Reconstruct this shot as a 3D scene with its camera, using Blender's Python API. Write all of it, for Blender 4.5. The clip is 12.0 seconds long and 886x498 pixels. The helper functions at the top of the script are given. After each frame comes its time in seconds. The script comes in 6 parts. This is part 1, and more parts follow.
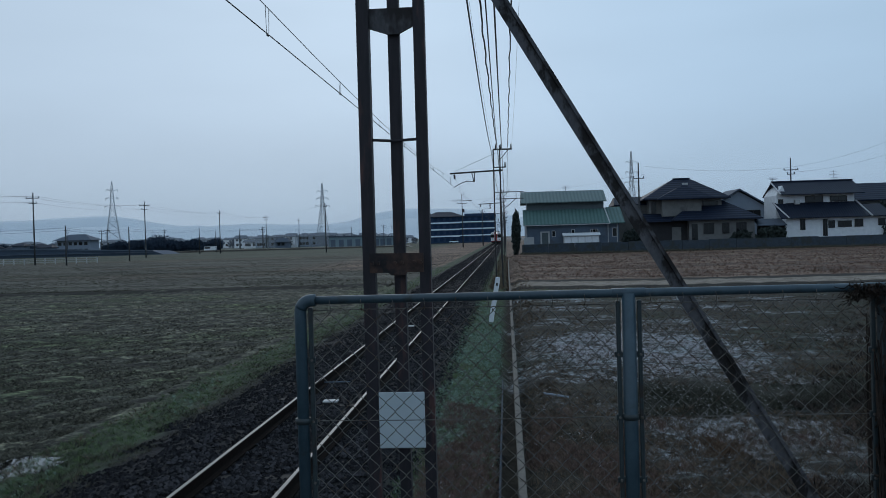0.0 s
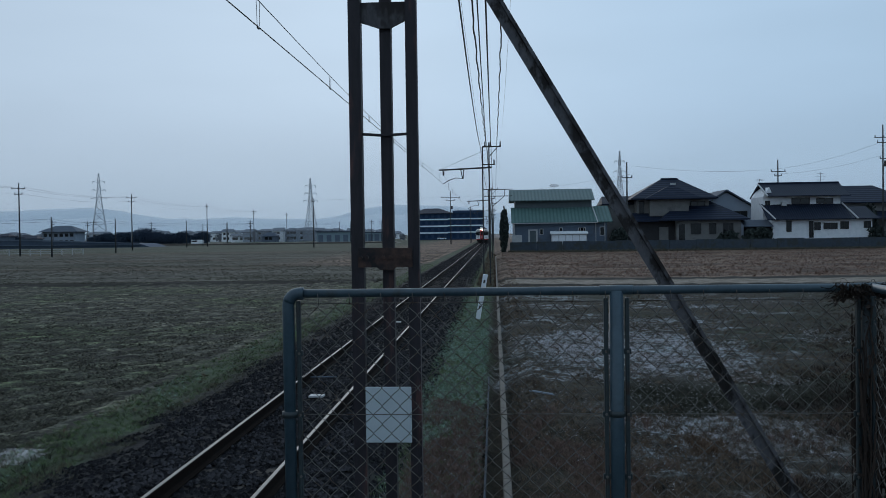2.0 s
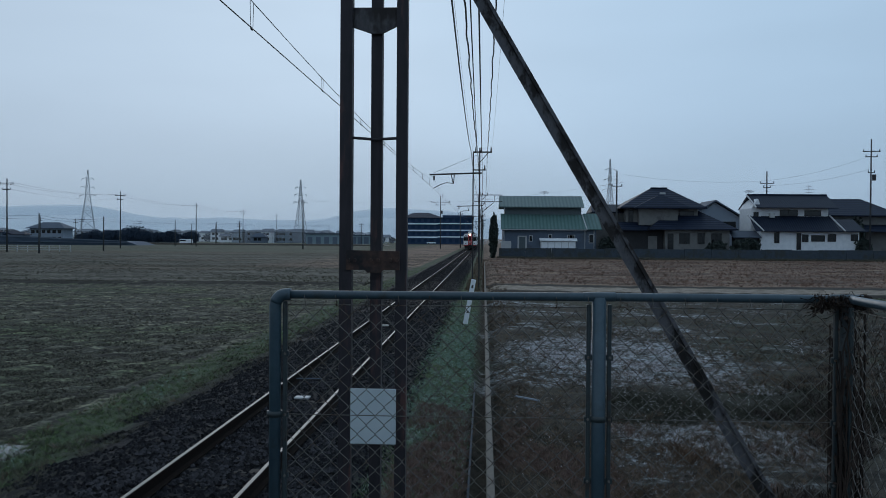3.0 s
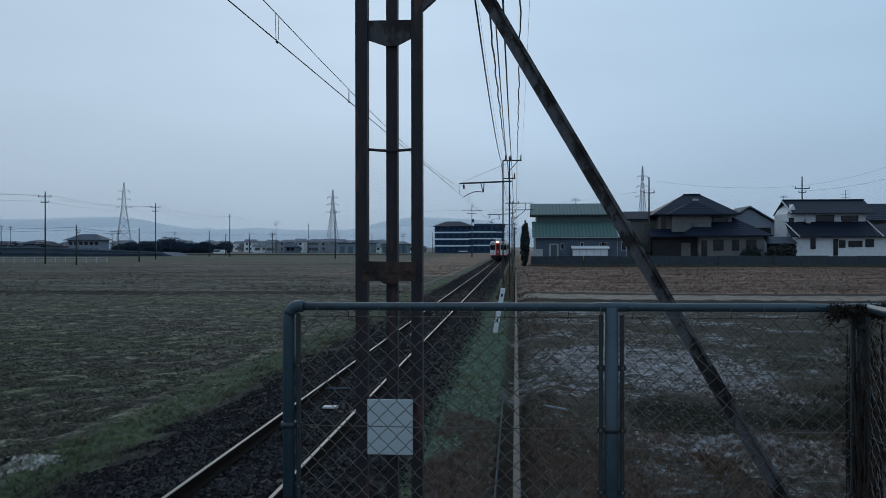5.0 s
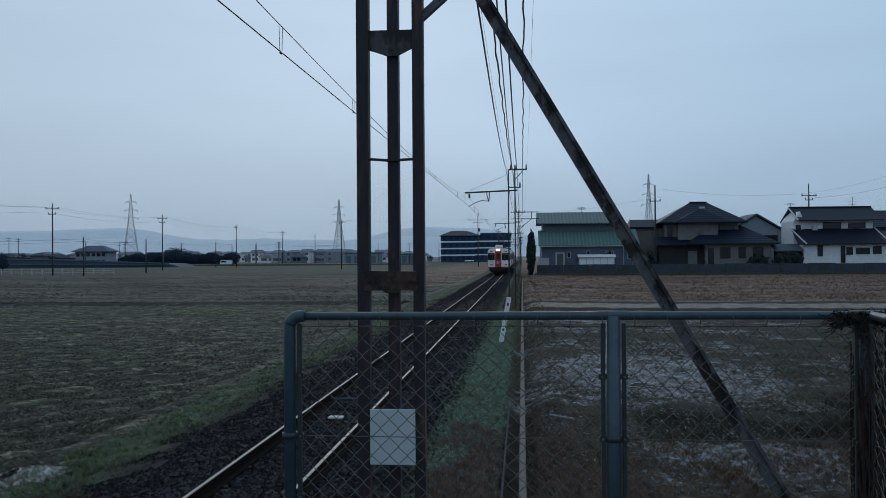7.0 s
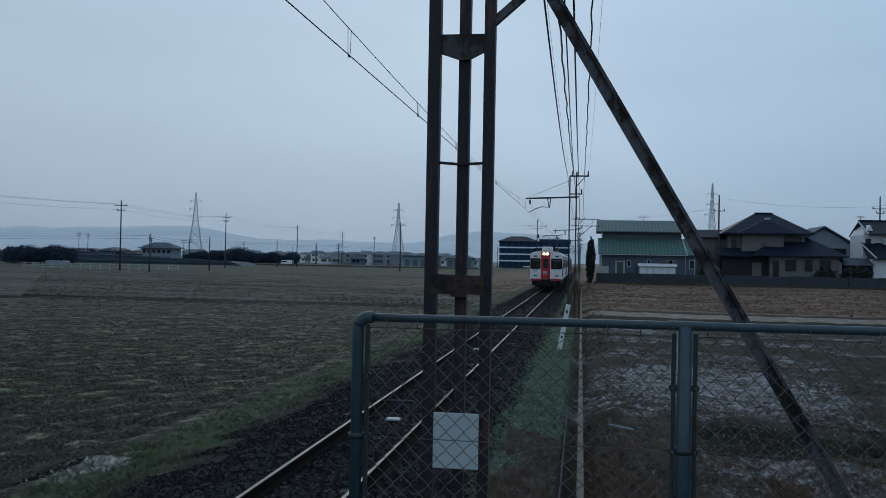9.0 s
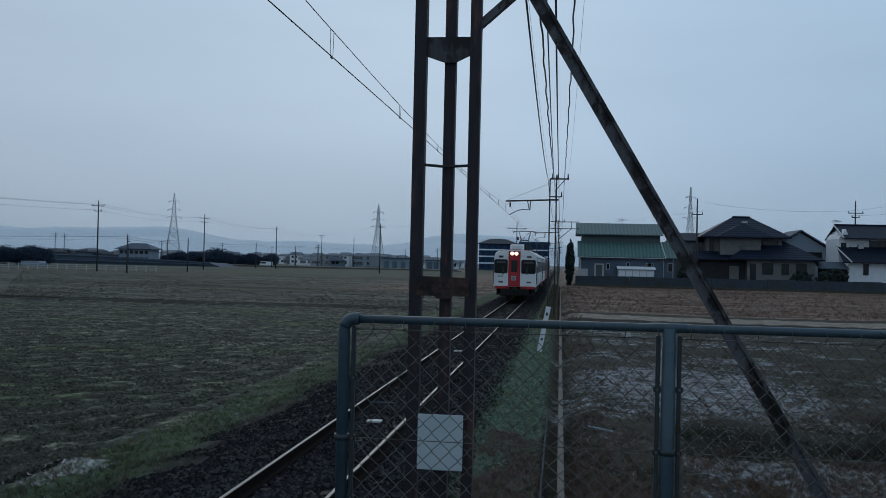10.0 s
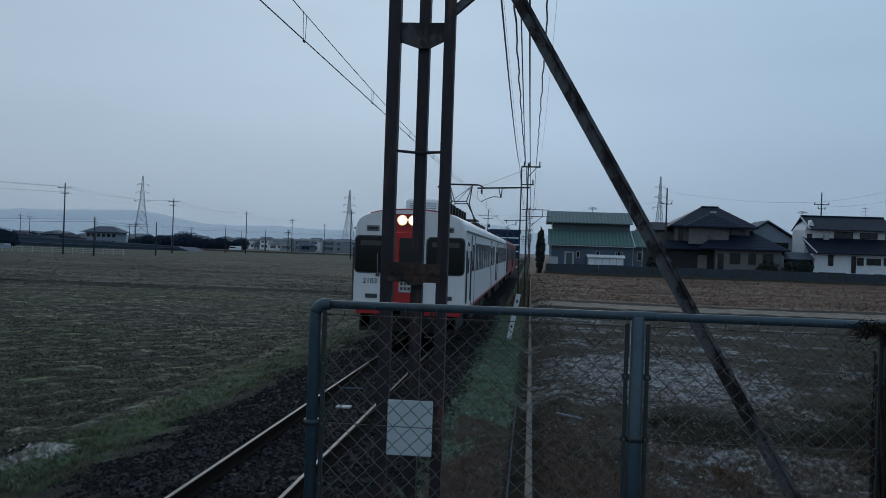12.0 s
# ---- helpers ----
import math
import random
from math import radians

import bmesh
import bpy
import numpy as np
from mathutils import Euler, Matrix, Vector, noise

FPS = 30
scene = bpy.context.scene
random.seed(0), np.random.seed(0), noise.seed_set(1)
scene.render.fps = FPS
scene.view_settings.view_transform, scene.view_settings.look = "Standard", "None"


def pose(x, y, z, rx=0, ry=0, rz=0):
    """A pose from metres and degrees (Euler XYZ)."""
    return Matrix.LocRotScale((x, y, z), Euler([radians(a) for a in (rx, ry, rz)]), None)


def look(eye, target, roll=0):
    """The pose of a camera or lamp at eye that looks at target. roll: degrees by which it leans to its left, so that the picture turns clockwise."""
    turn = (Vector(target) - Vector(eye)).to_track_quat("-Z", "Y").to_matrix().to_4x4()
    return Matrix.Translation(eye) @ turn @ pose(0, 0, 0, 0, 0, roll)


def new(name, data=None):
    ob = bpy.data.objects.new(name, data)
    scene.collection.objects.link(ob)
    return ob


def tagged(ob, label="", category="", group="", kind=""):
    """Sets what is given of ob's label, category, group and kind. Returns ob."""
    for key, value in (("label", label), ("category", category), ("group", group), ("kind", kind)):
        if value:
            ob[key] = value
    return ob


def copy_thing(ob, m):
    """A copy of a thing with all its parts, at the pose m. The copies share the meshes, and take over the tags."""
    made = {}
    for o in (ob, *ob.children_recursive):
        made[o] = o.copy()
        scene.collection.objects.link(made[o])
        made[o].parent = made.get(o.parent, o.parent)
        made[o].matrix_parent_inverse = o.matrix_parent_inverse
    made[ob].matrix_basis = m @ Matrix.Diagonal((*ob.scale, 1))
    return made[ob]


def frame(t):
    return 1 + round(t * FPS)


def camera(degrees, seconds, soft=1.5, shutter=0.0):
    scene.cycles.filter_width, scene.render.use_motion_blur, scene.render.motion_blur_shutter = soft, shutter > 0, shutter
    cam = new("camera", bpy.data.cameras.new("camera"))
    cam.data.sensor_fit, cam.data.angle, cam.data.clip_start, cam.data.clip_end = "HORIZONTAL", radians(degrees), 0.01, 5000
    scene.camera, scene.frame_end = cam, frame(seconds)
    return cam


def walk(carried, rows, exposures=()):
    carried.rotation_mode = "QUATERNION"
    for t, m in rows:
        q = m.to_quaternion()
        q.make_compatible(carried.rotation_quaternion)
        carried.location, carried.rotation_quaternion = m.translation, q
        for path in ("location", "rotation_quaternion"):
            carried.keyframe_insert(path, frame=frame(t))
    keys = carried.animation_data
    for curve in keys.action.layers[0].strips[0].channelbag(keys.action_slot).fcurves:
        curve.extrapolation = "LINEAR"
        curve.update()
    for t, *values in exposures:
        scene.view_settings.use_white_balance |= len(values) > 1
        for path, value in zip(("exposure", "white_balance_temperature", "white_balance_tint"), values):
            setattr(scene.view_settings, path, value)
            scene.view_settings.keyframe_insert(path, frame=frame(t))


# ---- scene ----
cam = camera(52.5, 12.0, soft=0.9)

PATH = [
    (0, (2.88, -0.041, 2.505), (2.738, 1.954, 2.478), -1.6),
    (0.5, (2.882, -0.041, 2.502), (2.741, 1.954, 2.479), -1.6),
    (1, (2.883, -0.043, 2.502), (2.755, 1.953, 2.474), -1.5),
    (1.5, (2.88, -0.04, 2.497), (2.761, 1.956, 2.464), -1.2),
    (2, (2.874, -0.041, 2.498), (2.759, 1.956, 2.463), -0.8),
    (2.5, (2.865, -0.07, 2.498), (2.756, 1.927, 2.466), -0.3),
    (3, (2.888, -0.089, 2.497), (2.797, 1.909, 2.472), 0.4),
    (3.5, (2.946, -0.075, 2.496), (2.825, 1.921, 2.482), 1.0),
    (3.7, (2.967, -0.088, 2.503), (2.818, 1.906, 2.488), 0.8),
    (5.3, (2.98, -0.093, 2.508), (2.819, 1.9, 2.505), -0.1),
    (5.5, (2.98, -0.083, 2.503), (2.819, 1.911, 2.502), -0.1),
    (6, (2.977, -0.096, 2.506), (2.813, 1.897, 2.51), -0.2),
    (6.5, (2.986, -0.096, 2.508), (2.818, 1.897, 2.517), -0.2),
    (7, (3.004, -0.084, 2.507), (2.828, 1.909, 2.522), -0.4),
    (7.5, (2.981, -0.092, 2.502), (2.75, 1.894, 2.517), -0.3),
    (7.7, (2.975, -0.085, 2.505), (2.728, 1.9, 2.519), -0.2),
    (9.3, (2.934, -0.084, 2.504), (2.625, 1.892, 2.533), 1.2),
    (9.5, (2.921, -0.091, 2.503), (2.618, 1.886, 2.534), 1.4),
    (10, (2.924, -0.104, 2.503), (2.664, 1.879, 2.533), 1.3),
    (10.5, (2.923, -0.102, 2.505), (2.677, 1.883, 2.533), 1.3),
    (11, (2.922, -0.1, 2.502), (2.689, 1.886, 2.523), 1.6),
    (11.5, (2.923, -0.101, 2.502), (2.709, 1.887, 2.51), 1.8),
    (12, (2.921, -0.108, 2.502), (2.726, 1.882, 2.504), 1.9),
]
walk(cam, [(t, look(eye, target, roll)) for t, eye, target, roll in PATH], exposures=[(0, 0.0), (3, -0.03), (7, -0.08), (9.5, -0.2), (12, -0.23)])

# ---- world and light: a dull overcast dawn ----
world = bpy.data.worlds.new("overcast_sky")
scene.world = world
world.use_nodes = True
wn, wl = world.node_tree.nodes, world.node_tree.links
sky = wn.new("ShaderNodeTexSky")
sky.sky_type, sky.sun_disc = "NISHITA", False
sky.sun_elevation, sky.sun_rotation, sky.dust_density, sky.ozone_density = radians(18), radians(-9), 4.0, 2.5
veil = wn.new("ShaderNodeMix")
veil.data_type = "RGBA"
veil.inputs["Factor"].default_value = 0.99
veil.inputs["B"].default_value = (4.5, 5.92, 7.6, 1)
wl.new(sky.outputs[0], veil.inputs["A"])


def sky_node(kind, **settings):
    n = wn.new(kind)
    for key, v in settings.items():
        n.inputs[key].default_value = v
    return n


# the cloud layer: dimmer at the horizon, brighter round the hidden sun, with soft folds
gaze = wn.new("ShaderNodeTexCoord").outputs["Generated"]
rise = wn.new("ShaderNodeSeparateXYZ")
wl.new(gaze, rise.inputs[0])
climb = wn.new("ShaderNodeValToRGB")
for i, (p, v) in enumerate(((0.0, 0.80), (0.06, 0.9), (0.14, 1.0), (0.3, 1.05), (1.0, 1.08))):
    e = climb.color_ramp.elements[i] if i < 2 else climb.color_ramp.elements.new(p)
    e.position, e.color = p, (v * 0.995, v, v * 1.005, 1)
wl.new(rise.outputs[2], climb.inputs[0])
near_sun = wn.new("ShaderNodeVectorMath")
near_sun.operation = "DOT_PRODUCT"
near_sun.inputs[1].default_value = Vector((-0.15, 0.94, 0.31)).normalized()
wl.new(gaze, near_sun.inputs[0])
glow = sky_node("ShaderNodeMapRange", **{"From Min": 0.78, "From Max": 1.0, "To Min": 0.89, "To Max": 1.045})
glow.interpolation_type = "SMOOTHSTEP"
wl.new(near_sun.outputs["Value"], glow.inputs["Value"])
stretch_sky = sky_node("ShaderNodeMapping", Scale=(1.0, 1.0, 4.0))
wl.new(gaze, stretch_sky.inputs["Vector"])
folds = sky_node("ShaderNodeTexNoise", Scale=3.2, Detail=3.0, Roughness=0.45)
wl.new(stretch_sky.outputs[0], folds.inputs["Vector"])
soft_folds = sky_node("ShaderNodeMapRange", **{"From Min": 0.3, "From Max": 0.7, "To Min": 0.965, "To Max": 1.035})
wl.new(folds.outputs[0], soft_folds.inputs["Value"])
both_ways = wn.new("ShaderNodeMath")
both_ways.operation = "MULTIPLY"
wl.new(glow.outputs[0], both_ways.inputs[0])
wl.new(soft_folds.outputs[0], both_ways.inputs[1])
shade_sky = wn.new("ShaderNodeVectorMath")
shade_sky.operation = "SCALE"
wl.new(climb.outputs[0], shade_sky.inputs[0])
wl.new(both_ways.outputs[0], shade_sky.inputs["Scale"])
# the cloud is warmer on the side of the sunrise
dawn = wn.new("ShaderNodeValToRGB")
dawn.color_ramp.elements[0].color = (1.03, 0.995, 0.965, 1)
dawn.color_ramp.elements[1].color = (0.935, 1.0, 1.03, 1)
across = sky_node("ShaderNodeMapRange", **{"From Min": -0.55, "From Max": 0.45})
wl.new(rise.outputs[0], across.inputs["Value"])
wl.new(across.outputs[0], dawn.inputs[0])
tinted = wn.new("ShaderNodeVectorMath")
tinted.operation = "MULTIPLY"
wl.new(veil.outputs["Result"], tinted.inputs[0])
wl.new(dawn.outputs[0], tinted.inputs[1])
clouded = wn.new("ShaderNodeVectorMath")
clouded.operation = "MULTIPLY"
wl.new(tinted.outputs[0], clouded.inputs[0])
wl.new(shade_sky.outputs[0], clouded.inputs[1])
wl.new(clouded.outputs[0], wn["Background"].inputs["Color"])
wn["Background"].inputs["Strength"].default_value = 0.1
sun = new("sun", bpy.data.lights.new("sun", "SUN"))
sun.data.energy, sun.data.angle, sun.data.color = 0.35, radians(30), (1.0, 0.96, 0.92)
sun.matrix_world = look((-8, 50, 16.5), (0, 0, 0))


# ---- building helpers ----
def part(name, bm, material, parent=None, label="", smooth=False):
    me = bpy.data.meshes.new(name)
    bm.to_mesh(me)
    bm.free()
    if smooth:
        for p in me.polygons:
            p.use_smooth = True
    for m in (material if isinstance(material, (list, tuple)) else [material]):
        me.materials.append(m)
    ob = new(name, me)
    if parent:
        ob.parent = parent
    return tagged(ob, label)


def thing(name, label, category, group="", at=(0, 0, 0), turn=0, kind=""):
    ob = new(name)
    ob.empty_display_size = 0.2
    ob.matrix_basis = pose(*at, 0, 0, turn)
    return tagged(ob, label, category, group, kind)


def raw(name, verts, faces, material, parent=None, label="", smooth=False):
    me = bpy.data.meshes.new(name)
    me.from_pydata(verts, [], faces)
    me.materials.append(material)
    if smooth:
        me.polygons.foreach_set("use_smooth", [True] * len(me.polygons))
    me.update()
    ob = new(name, me)
    if parent:
        ob.parent = parent
    return tagged(ob, label)


def box(bm, x0, x1, y0, y1, z0, z1, bevel=0.0, m=None):
    s = bmesh.ops.create_cube(bm, size=1)
    for v in s["verts"]:
        v.co = Vector(((x0 + x1) / 2 + v.co.x * (x1 - x0), (y0 + y1) / 2 + v.co.y * (y1 - y0), (z0 + z1) / 2 + v.co.z * (z1 - z0)))
        if m:
            v.co = m @ v.co
    if bevel:
        es = list({e for v in s["verts"] for e in v.link_edges})
        bmesh.ops.bevel(bm, geom=es, offset=bevel, segments=1, affect="EDGES")
    return bm


def cube(*a, **k):
    return box(bmesh.new(), *a, **k)


def tube(bm, pts, r, seg=6, r1=None):
    """A round bar along a line of points."""
    pts = [Vector(p) for p in pts]
    rings = []
    for i, p in enumerate(pts):
        d = (pts[min(i + 1, len(pts) - 1)] - pts[max(i - 1, 0)]).normalized()
        a = d.cross(Vector((0, 1, 0) if abs(d.y) < 0.7 else (0, 0, 1))).normalized()
        b = d.cross(a)
        rr = r if r1 is None else r + (r1 - r) * i / (len(pts) - 1)
        rings.append([bm.verts.new(p + rr * (math.cos(2 * math.pi * k / seg) * a + math.sin(2 * math.pi * k / seg) * b)) for k in range(seg)])
    for u, v in zip(rings, rings[1:]):
        for k in range(seg):
            bm.faces.new((u[k], u[(k + 1) % seg], v[(k + 1) % seg], v[k]))
    bm.faces.new(rings[0][::-1])
    bm.faces.new(rings[-1])
    return bm


def bar(bm, p, q, w, h):
    """A straight flat bar from p to q, w wide across and h deep along y."""
    p, q = Vector(p), Vector(q)
    d = (q - p).normalized()
    y = Vector((0, 1, 0)) if abs(d.y) < 0.9 else Vector((0, 0, 1))
    a = d.cross(y).normalized()
    b = a.cross(d).normalized()
    vs = [bm.verts.new(e + sx * a * w / 2 + sy * b * h / 2) for e in (p, q) for sx, sy in ((-1, -1), (1, -1), (1, 1), (-1, 1))]
    for f in ((3, 2, 1, 0), (4, 5, 6, 7), (0, 1, 5, 4), (1, 2, 6, 5), (2, 3, 7, 6), (3, 0, 4, 7)):
        bm.faces.new([vs[i] for i in f])
    return bm


def prism(bm, outline, y0, y1):
    """An outline in x and z, drawn out from y0 to y1."""
    a = [bm.verts.new((x, y0, z)) for x, z in outline]
    b = [bm.verts.new((x, y1, z)) for x, z in outline]
    n = len(outline)
    for i in range(n):
        bm.faces.new((a[i], a[(i + 1) % n], b[(i + 1) % n], b[i]))
    bm.faces.new(a[::-1])
    bm.faces.new(b)
    bmesh.ops.recalc_face_normals(bm, faces=bm.faces)
    return bm


def rounded(x0, x1, z0, z1, r, seg=4):
    """A rectangle's outline with rounded corners."""
    out = []
    for cx, cz, a0 in ((x1 - r, z0 + r, -90), (x1 - r, z1 - r, 0), (x0 + r, z1 - r, 90), (x0 + r, z0 + r, 180)):
        for k in range(seg + 1):
            a = radians(a0 + 90 * k / seg)
            out.append((cx + r * math.cos(a), cz + r * math.sin(a)))
    return out


def polyhedron(bm, verts, faces):
    vs = [bm.verts.new(v) for v in verts]
    for f in faces:
        bm.faces.new([vs[i] for i in f])
    bmesh.ops.recalc_face_normals(bm, faces=bm.faces)
    return bm


# ---- materials ----
def nodes_of(name):
    m = bpy.data.materials.new(name)
    m.use_nodes = True
    return m, m.node_tree.nodes, m.node_tree.links, m.node_tree.nodes["Principled BSDF"]


def noise_tex(n, l, vec, scale, detail=4, rough=0.6, stretch=None):
    t = n.new("ShaderNodeTexNoise")
    t.inputs["Scale"].default_value, t.inputs["Detail"].default_value, t.inputs["Roughness"].default_value = scale, detail, rough
    if stretch:
        mp = n.new("ShaderNodeMapping")
        mp.inputs["Scale"].default_value = stretch
        l.new(vec, mp.inputs["Vector"])
        vec = mp.outputs[0]
    l.new(vec, t.inputs["Vector"])
    return t.outputs[0]


def ramp(n, l, fac, stops):
    r = n.new("ShaderNodeValToRGB")
    e = r.color_ramp.elements
    for i, (p, c) in enumerate(stops):
        k = e[i] if i < 2 else e.new(p)
        k.position, k.color = p, (*c, 1)
    l.new(fac, r.inputs[0])
    return r.outputs[0]


def blend(n, l, fac, a, b, mode="MIX"):
    m = n.new("ShaderNodeMix")
    m.data_type, m.blend_type = "RGBA", mode
    for key, v in (("Factor", fac), ("A", a), ("B", b)):
        if isinstance(v, (int, float)):
            m.inputs[key].default_value = v
        elif isinstance(v, tuple):
            m.inputs[key].default_value = (*v, 1)
        else:
            l.new(v, m.inputs[key])
    return m.outputs["Result"]


def calc(n, l, op, a, b=0.0):
    m = n.new("ShaderNodeMath")
    m.operation = op
    for i, v in enumerate((a, b)):
        if isinstance(v, (int, float)):
            m.inputs[i].default_value = v
        else:
            l.new(v, m.inputs[i])
    return m.outputs[0]


def ease(n, l, v, lo, hi):
    """0 below lo, 1 above hi, or the other way round if lo is the larger."""
    m = n.new("ShaderNodeMapRange")
    m.interpolation_type = "SMOOTHSTEP"
    flip = lo > hi
    m.inputs["From Min"].default_value, m.inputs["From Max"].default_value = min(lo, hi), max(lo, hi)
    m.inputs["To Min"].default_value, m.inputs["To Max"].default_value = (1.0, 0.0) if flip else (0.0, 1.0)
    l.new(v, m.inputs["Value"])
    return m.outputs[0]


def relief(n, l, bsdf, height, strength, distance):
    b = n.new("ShaderNodeBump")
    b.inputs["Strength"].default_value, b.inputs["Distance"].default_value = strength, distance
    l.new(height, b.inputs["Height"])
    l.new(b.outputs[0], bsdf.inputs["Normal"])


def surface(name, dark, light, scale=8.0, rough=0.8, metal=0.0, stain=None, stain_at=0.6, grain=0.3, depth=0.004, stretch=None, spec=0.4, tone_scale=0.6):
    """Tones are scaled down to balance the bright sky. Two tones by a fine noise, larger stains of a third tone, and a
    fine relief.
    """
    m, n, l, b = nodes_of(name)
    dark, light, stain = (tuple(v * tone_scale for v in c) if c else None for c in (dark, light, stain))
    co = n.new("ShaderNodeTexCoord").outputs["Object"]
    fine = noise_tex(n, l, co, scale, 5, 0.65, stretch)
    col = ramp(n, l, fine, [(0.3, dark), (0.7, light)])
    if stain:
        large = noise_tex(n, l, co, scale * 0.23, 4, 0.7, stretch)
        fac = ease(n, l, large, stain_at - 0.06, stain_at + 0.08)
        col = blend(n, l, fac, col, stain)
    l.new(col, b.inputs["Base Color"])
    b.inputs["Metallic"].default_value = metal
    b.inputs["Specular IOR Level"].default_value = spec
    rr = n.new("ShaderNodeMapRange")
    rr.inputs["To Min"].default_value, rr.inputs["To Max"].default_value = max(rough - 0.12, 0.03), min(rough + 0.12, 1)
    l.new(fine, rr.inputs["Value"])
    l.new(rr.outputs[0], b.inputs["Roughness"])
    if grain:
        relief(n, l, b, fine, grain, depth)
    return m


M = {}
M["mast_steel"] = surface("rusted_mast_steel", (0.009, 0.009, 0.014), (0.043, 0.035, 0.046), 26, 0.65, 0.0, (0.13, 0.06, 0.056), 0.585, 0.6, 0.003, (1, 1, 0.22))
M["plate_steel"] = surface("rusted_plate", (0.025, 0.019, 0.019), (0.125, 0.07, 0.055), 22, 0.85, 0.0, (0.022, 0.02, 0.024), 0.51, 0.5, 0.003)
M["upper_plate"] = surface("weathered_grey_plate", (0.04, 0.042, 0.052), (0.17, 0.165, 0.175), 22, 0.8, 0.0, (0.03, 0.025, 0.025), 0.52, 0.4, 0.003, (1, 1, 0.5))
M["strut_paint"] = surface("flaking_grey_paint", (0.085, 0.09, 0.108), (0.165, 0.162, 0.175), 40, 0.65, 0.0, (0.012, 0.008, 0.008), 0.5, 0.7, 0.004, (1, 1, 0.6))
M["fence_paint"] = surface("blue_green_fence_paint", (0.04, 0.08, 0.11), (0.066, 0.118, 0.155), 20, 0.42, 0.0, (0.045, 0.065, 0.07), 0.62, 0.15, 0.001)
M["fence_dark"] = surface("dark_green_frame_paint", (0.022, 0.036, 0.043), (0.045, 0.066, 0.074), 25, 0.5, 0.0, (0.04, 0.03, 0.025), 0.6, 0.2, 0.001)
M["mesh_wire"] = surface("dull_fence_wire", (0.13, 0.13, 0.12), (0.25, 0.24, 0.225), 60, 0.55, 0.3, (0.09, 0.055, 0.035), 0.55, 0.0)
M["sign_white"] = surface("weathered_white_sign", (0.66, 0.78, 0.84), (0.76, 0.86, 0.9), 6, 0.45, 0.0, (0.55, 0.6, 0.62), 0.62, 0.1, 0.001)
M["wire_black"] = surface("black_cable", (0.012, 0.012, 0.014), (0.025, 0.025, 0.028), 5, 0.6, 0.0, None, 0, 0)
M["wire_copper"] = surface("weathered_copper_wire", (0.05, 0.055, 0.06), (0.1, 0.1, 0.1), 5, 0.5, 0.3, None, 0, 0)
M["dark_steel"] = surface("dark_far_steel", (0.03, 0.03, 0.034), (0.06, 0.058, 0.06), 3, 0.7, 0.0, None, 0, 0)
M["far_steel"] = surface("galvanised_pylon_steel", (0.36, 0.39, 0.42), (0.46, 0.49, 0.52), 0.5, 0.6, 0.1, None, 0, 0, tone_scale=1.0)
M["pole_concrete"] = surface("utility_pole_concrete", (0.05, 0.055, 0.062), (0.09, 0.095, 0.1), 2, 0.85, 0.0, None, 0, 0.1)
M["concrete"] = surface("weathered_concrete", (0.12, 0.11, 0.095), (0.21, 0.19, 0.165), 12, 0.9, 0.0, (0.09, 0.085, 0.07), 0.58, 0.4, 0.004)
M["block_wall"] = surface("grey_block_wall", (0.045, 0.065, 0.09), (0.08, 0.105, 0.135), 3, 0.9, 0.0, (0.06, 0.07, 0.07), 0.55, 0.2)
M["rail_side"] = surface("rusty_rail_steel", (0.012, 0.009, 0.008), (0.026, 0.018, 0.015), 20, 0.95, 0.0, None, 0, 0.3, 0.002, spec=0.06)
M["rail_top"] = surface("polished_rail_head", (0.15, 0.15, 0.15), (0.22, 0.22, 0.21), 4, 0.5, 0.4, None, 0, 0.0, 0.001, (6, 0.3, 1), tone_scale=0.8)
M["sleeper"] = surface("dark_oiled_sleeper", (0.03, 0.025, 0.022), (0.075, 0.062, 0.052), 10, 0.9, 0.0, (0.05, 0.045, 0.04), 0.55, 0.6, 0.006, (0.5, 4, 4))
M["glass"] = surface("dark_window_glass", (0.012, 0.015, 0.018), (0.024, 0.028, 0.031), 1, 0.12, 0.0, None, 0, 0, spec=0.4)
M["white_wall"] = surface("white_plaster", (0.6, 0.64, 0.68), (0.74, 0.77, 0.8), 1.5, 0.9, 0.0, (0.52, 0.55, 0.57), 0.66, 0.1, tone_scale=0.95)
M["beige_wall"] = surface("beige_mortar", (0.2, 0.205, 0.205), (0.27, 0.275, 0.27), 1.2, 0.9, 0.0, (0.14, 0.145, 0.15), 0.6, 0.1)
M["barn_wall"] = surface("blue_grey_sheet_wall", (0.1, 0.15, 0.22), (0.135, 0.19, 0.265), 1.5, 0.6, 0.0, (0.1, 0.125, 0.16), 0.6, 0.1)
M["clerestory"] = surface("teal_sheet_wall", (0.09, 0.13, 0.15), (0.12, 0.165, 0.18), 1.5, 0.6, 0.0, None, 0, 0.1)
M["frame_white"] = surface("white_window_frame", (0.55, 0.58, 0.6), (0.65, 0.67, 0.68), 3, 0.6, 0.0, None, 0, 0)
M["dark_wood"] = surface("dark_stained_boards", (0.022, 0.023, 0.027), (0.045, 0.046, 0.052), 2, 0.8, 0.0, None, 0, 0.1)


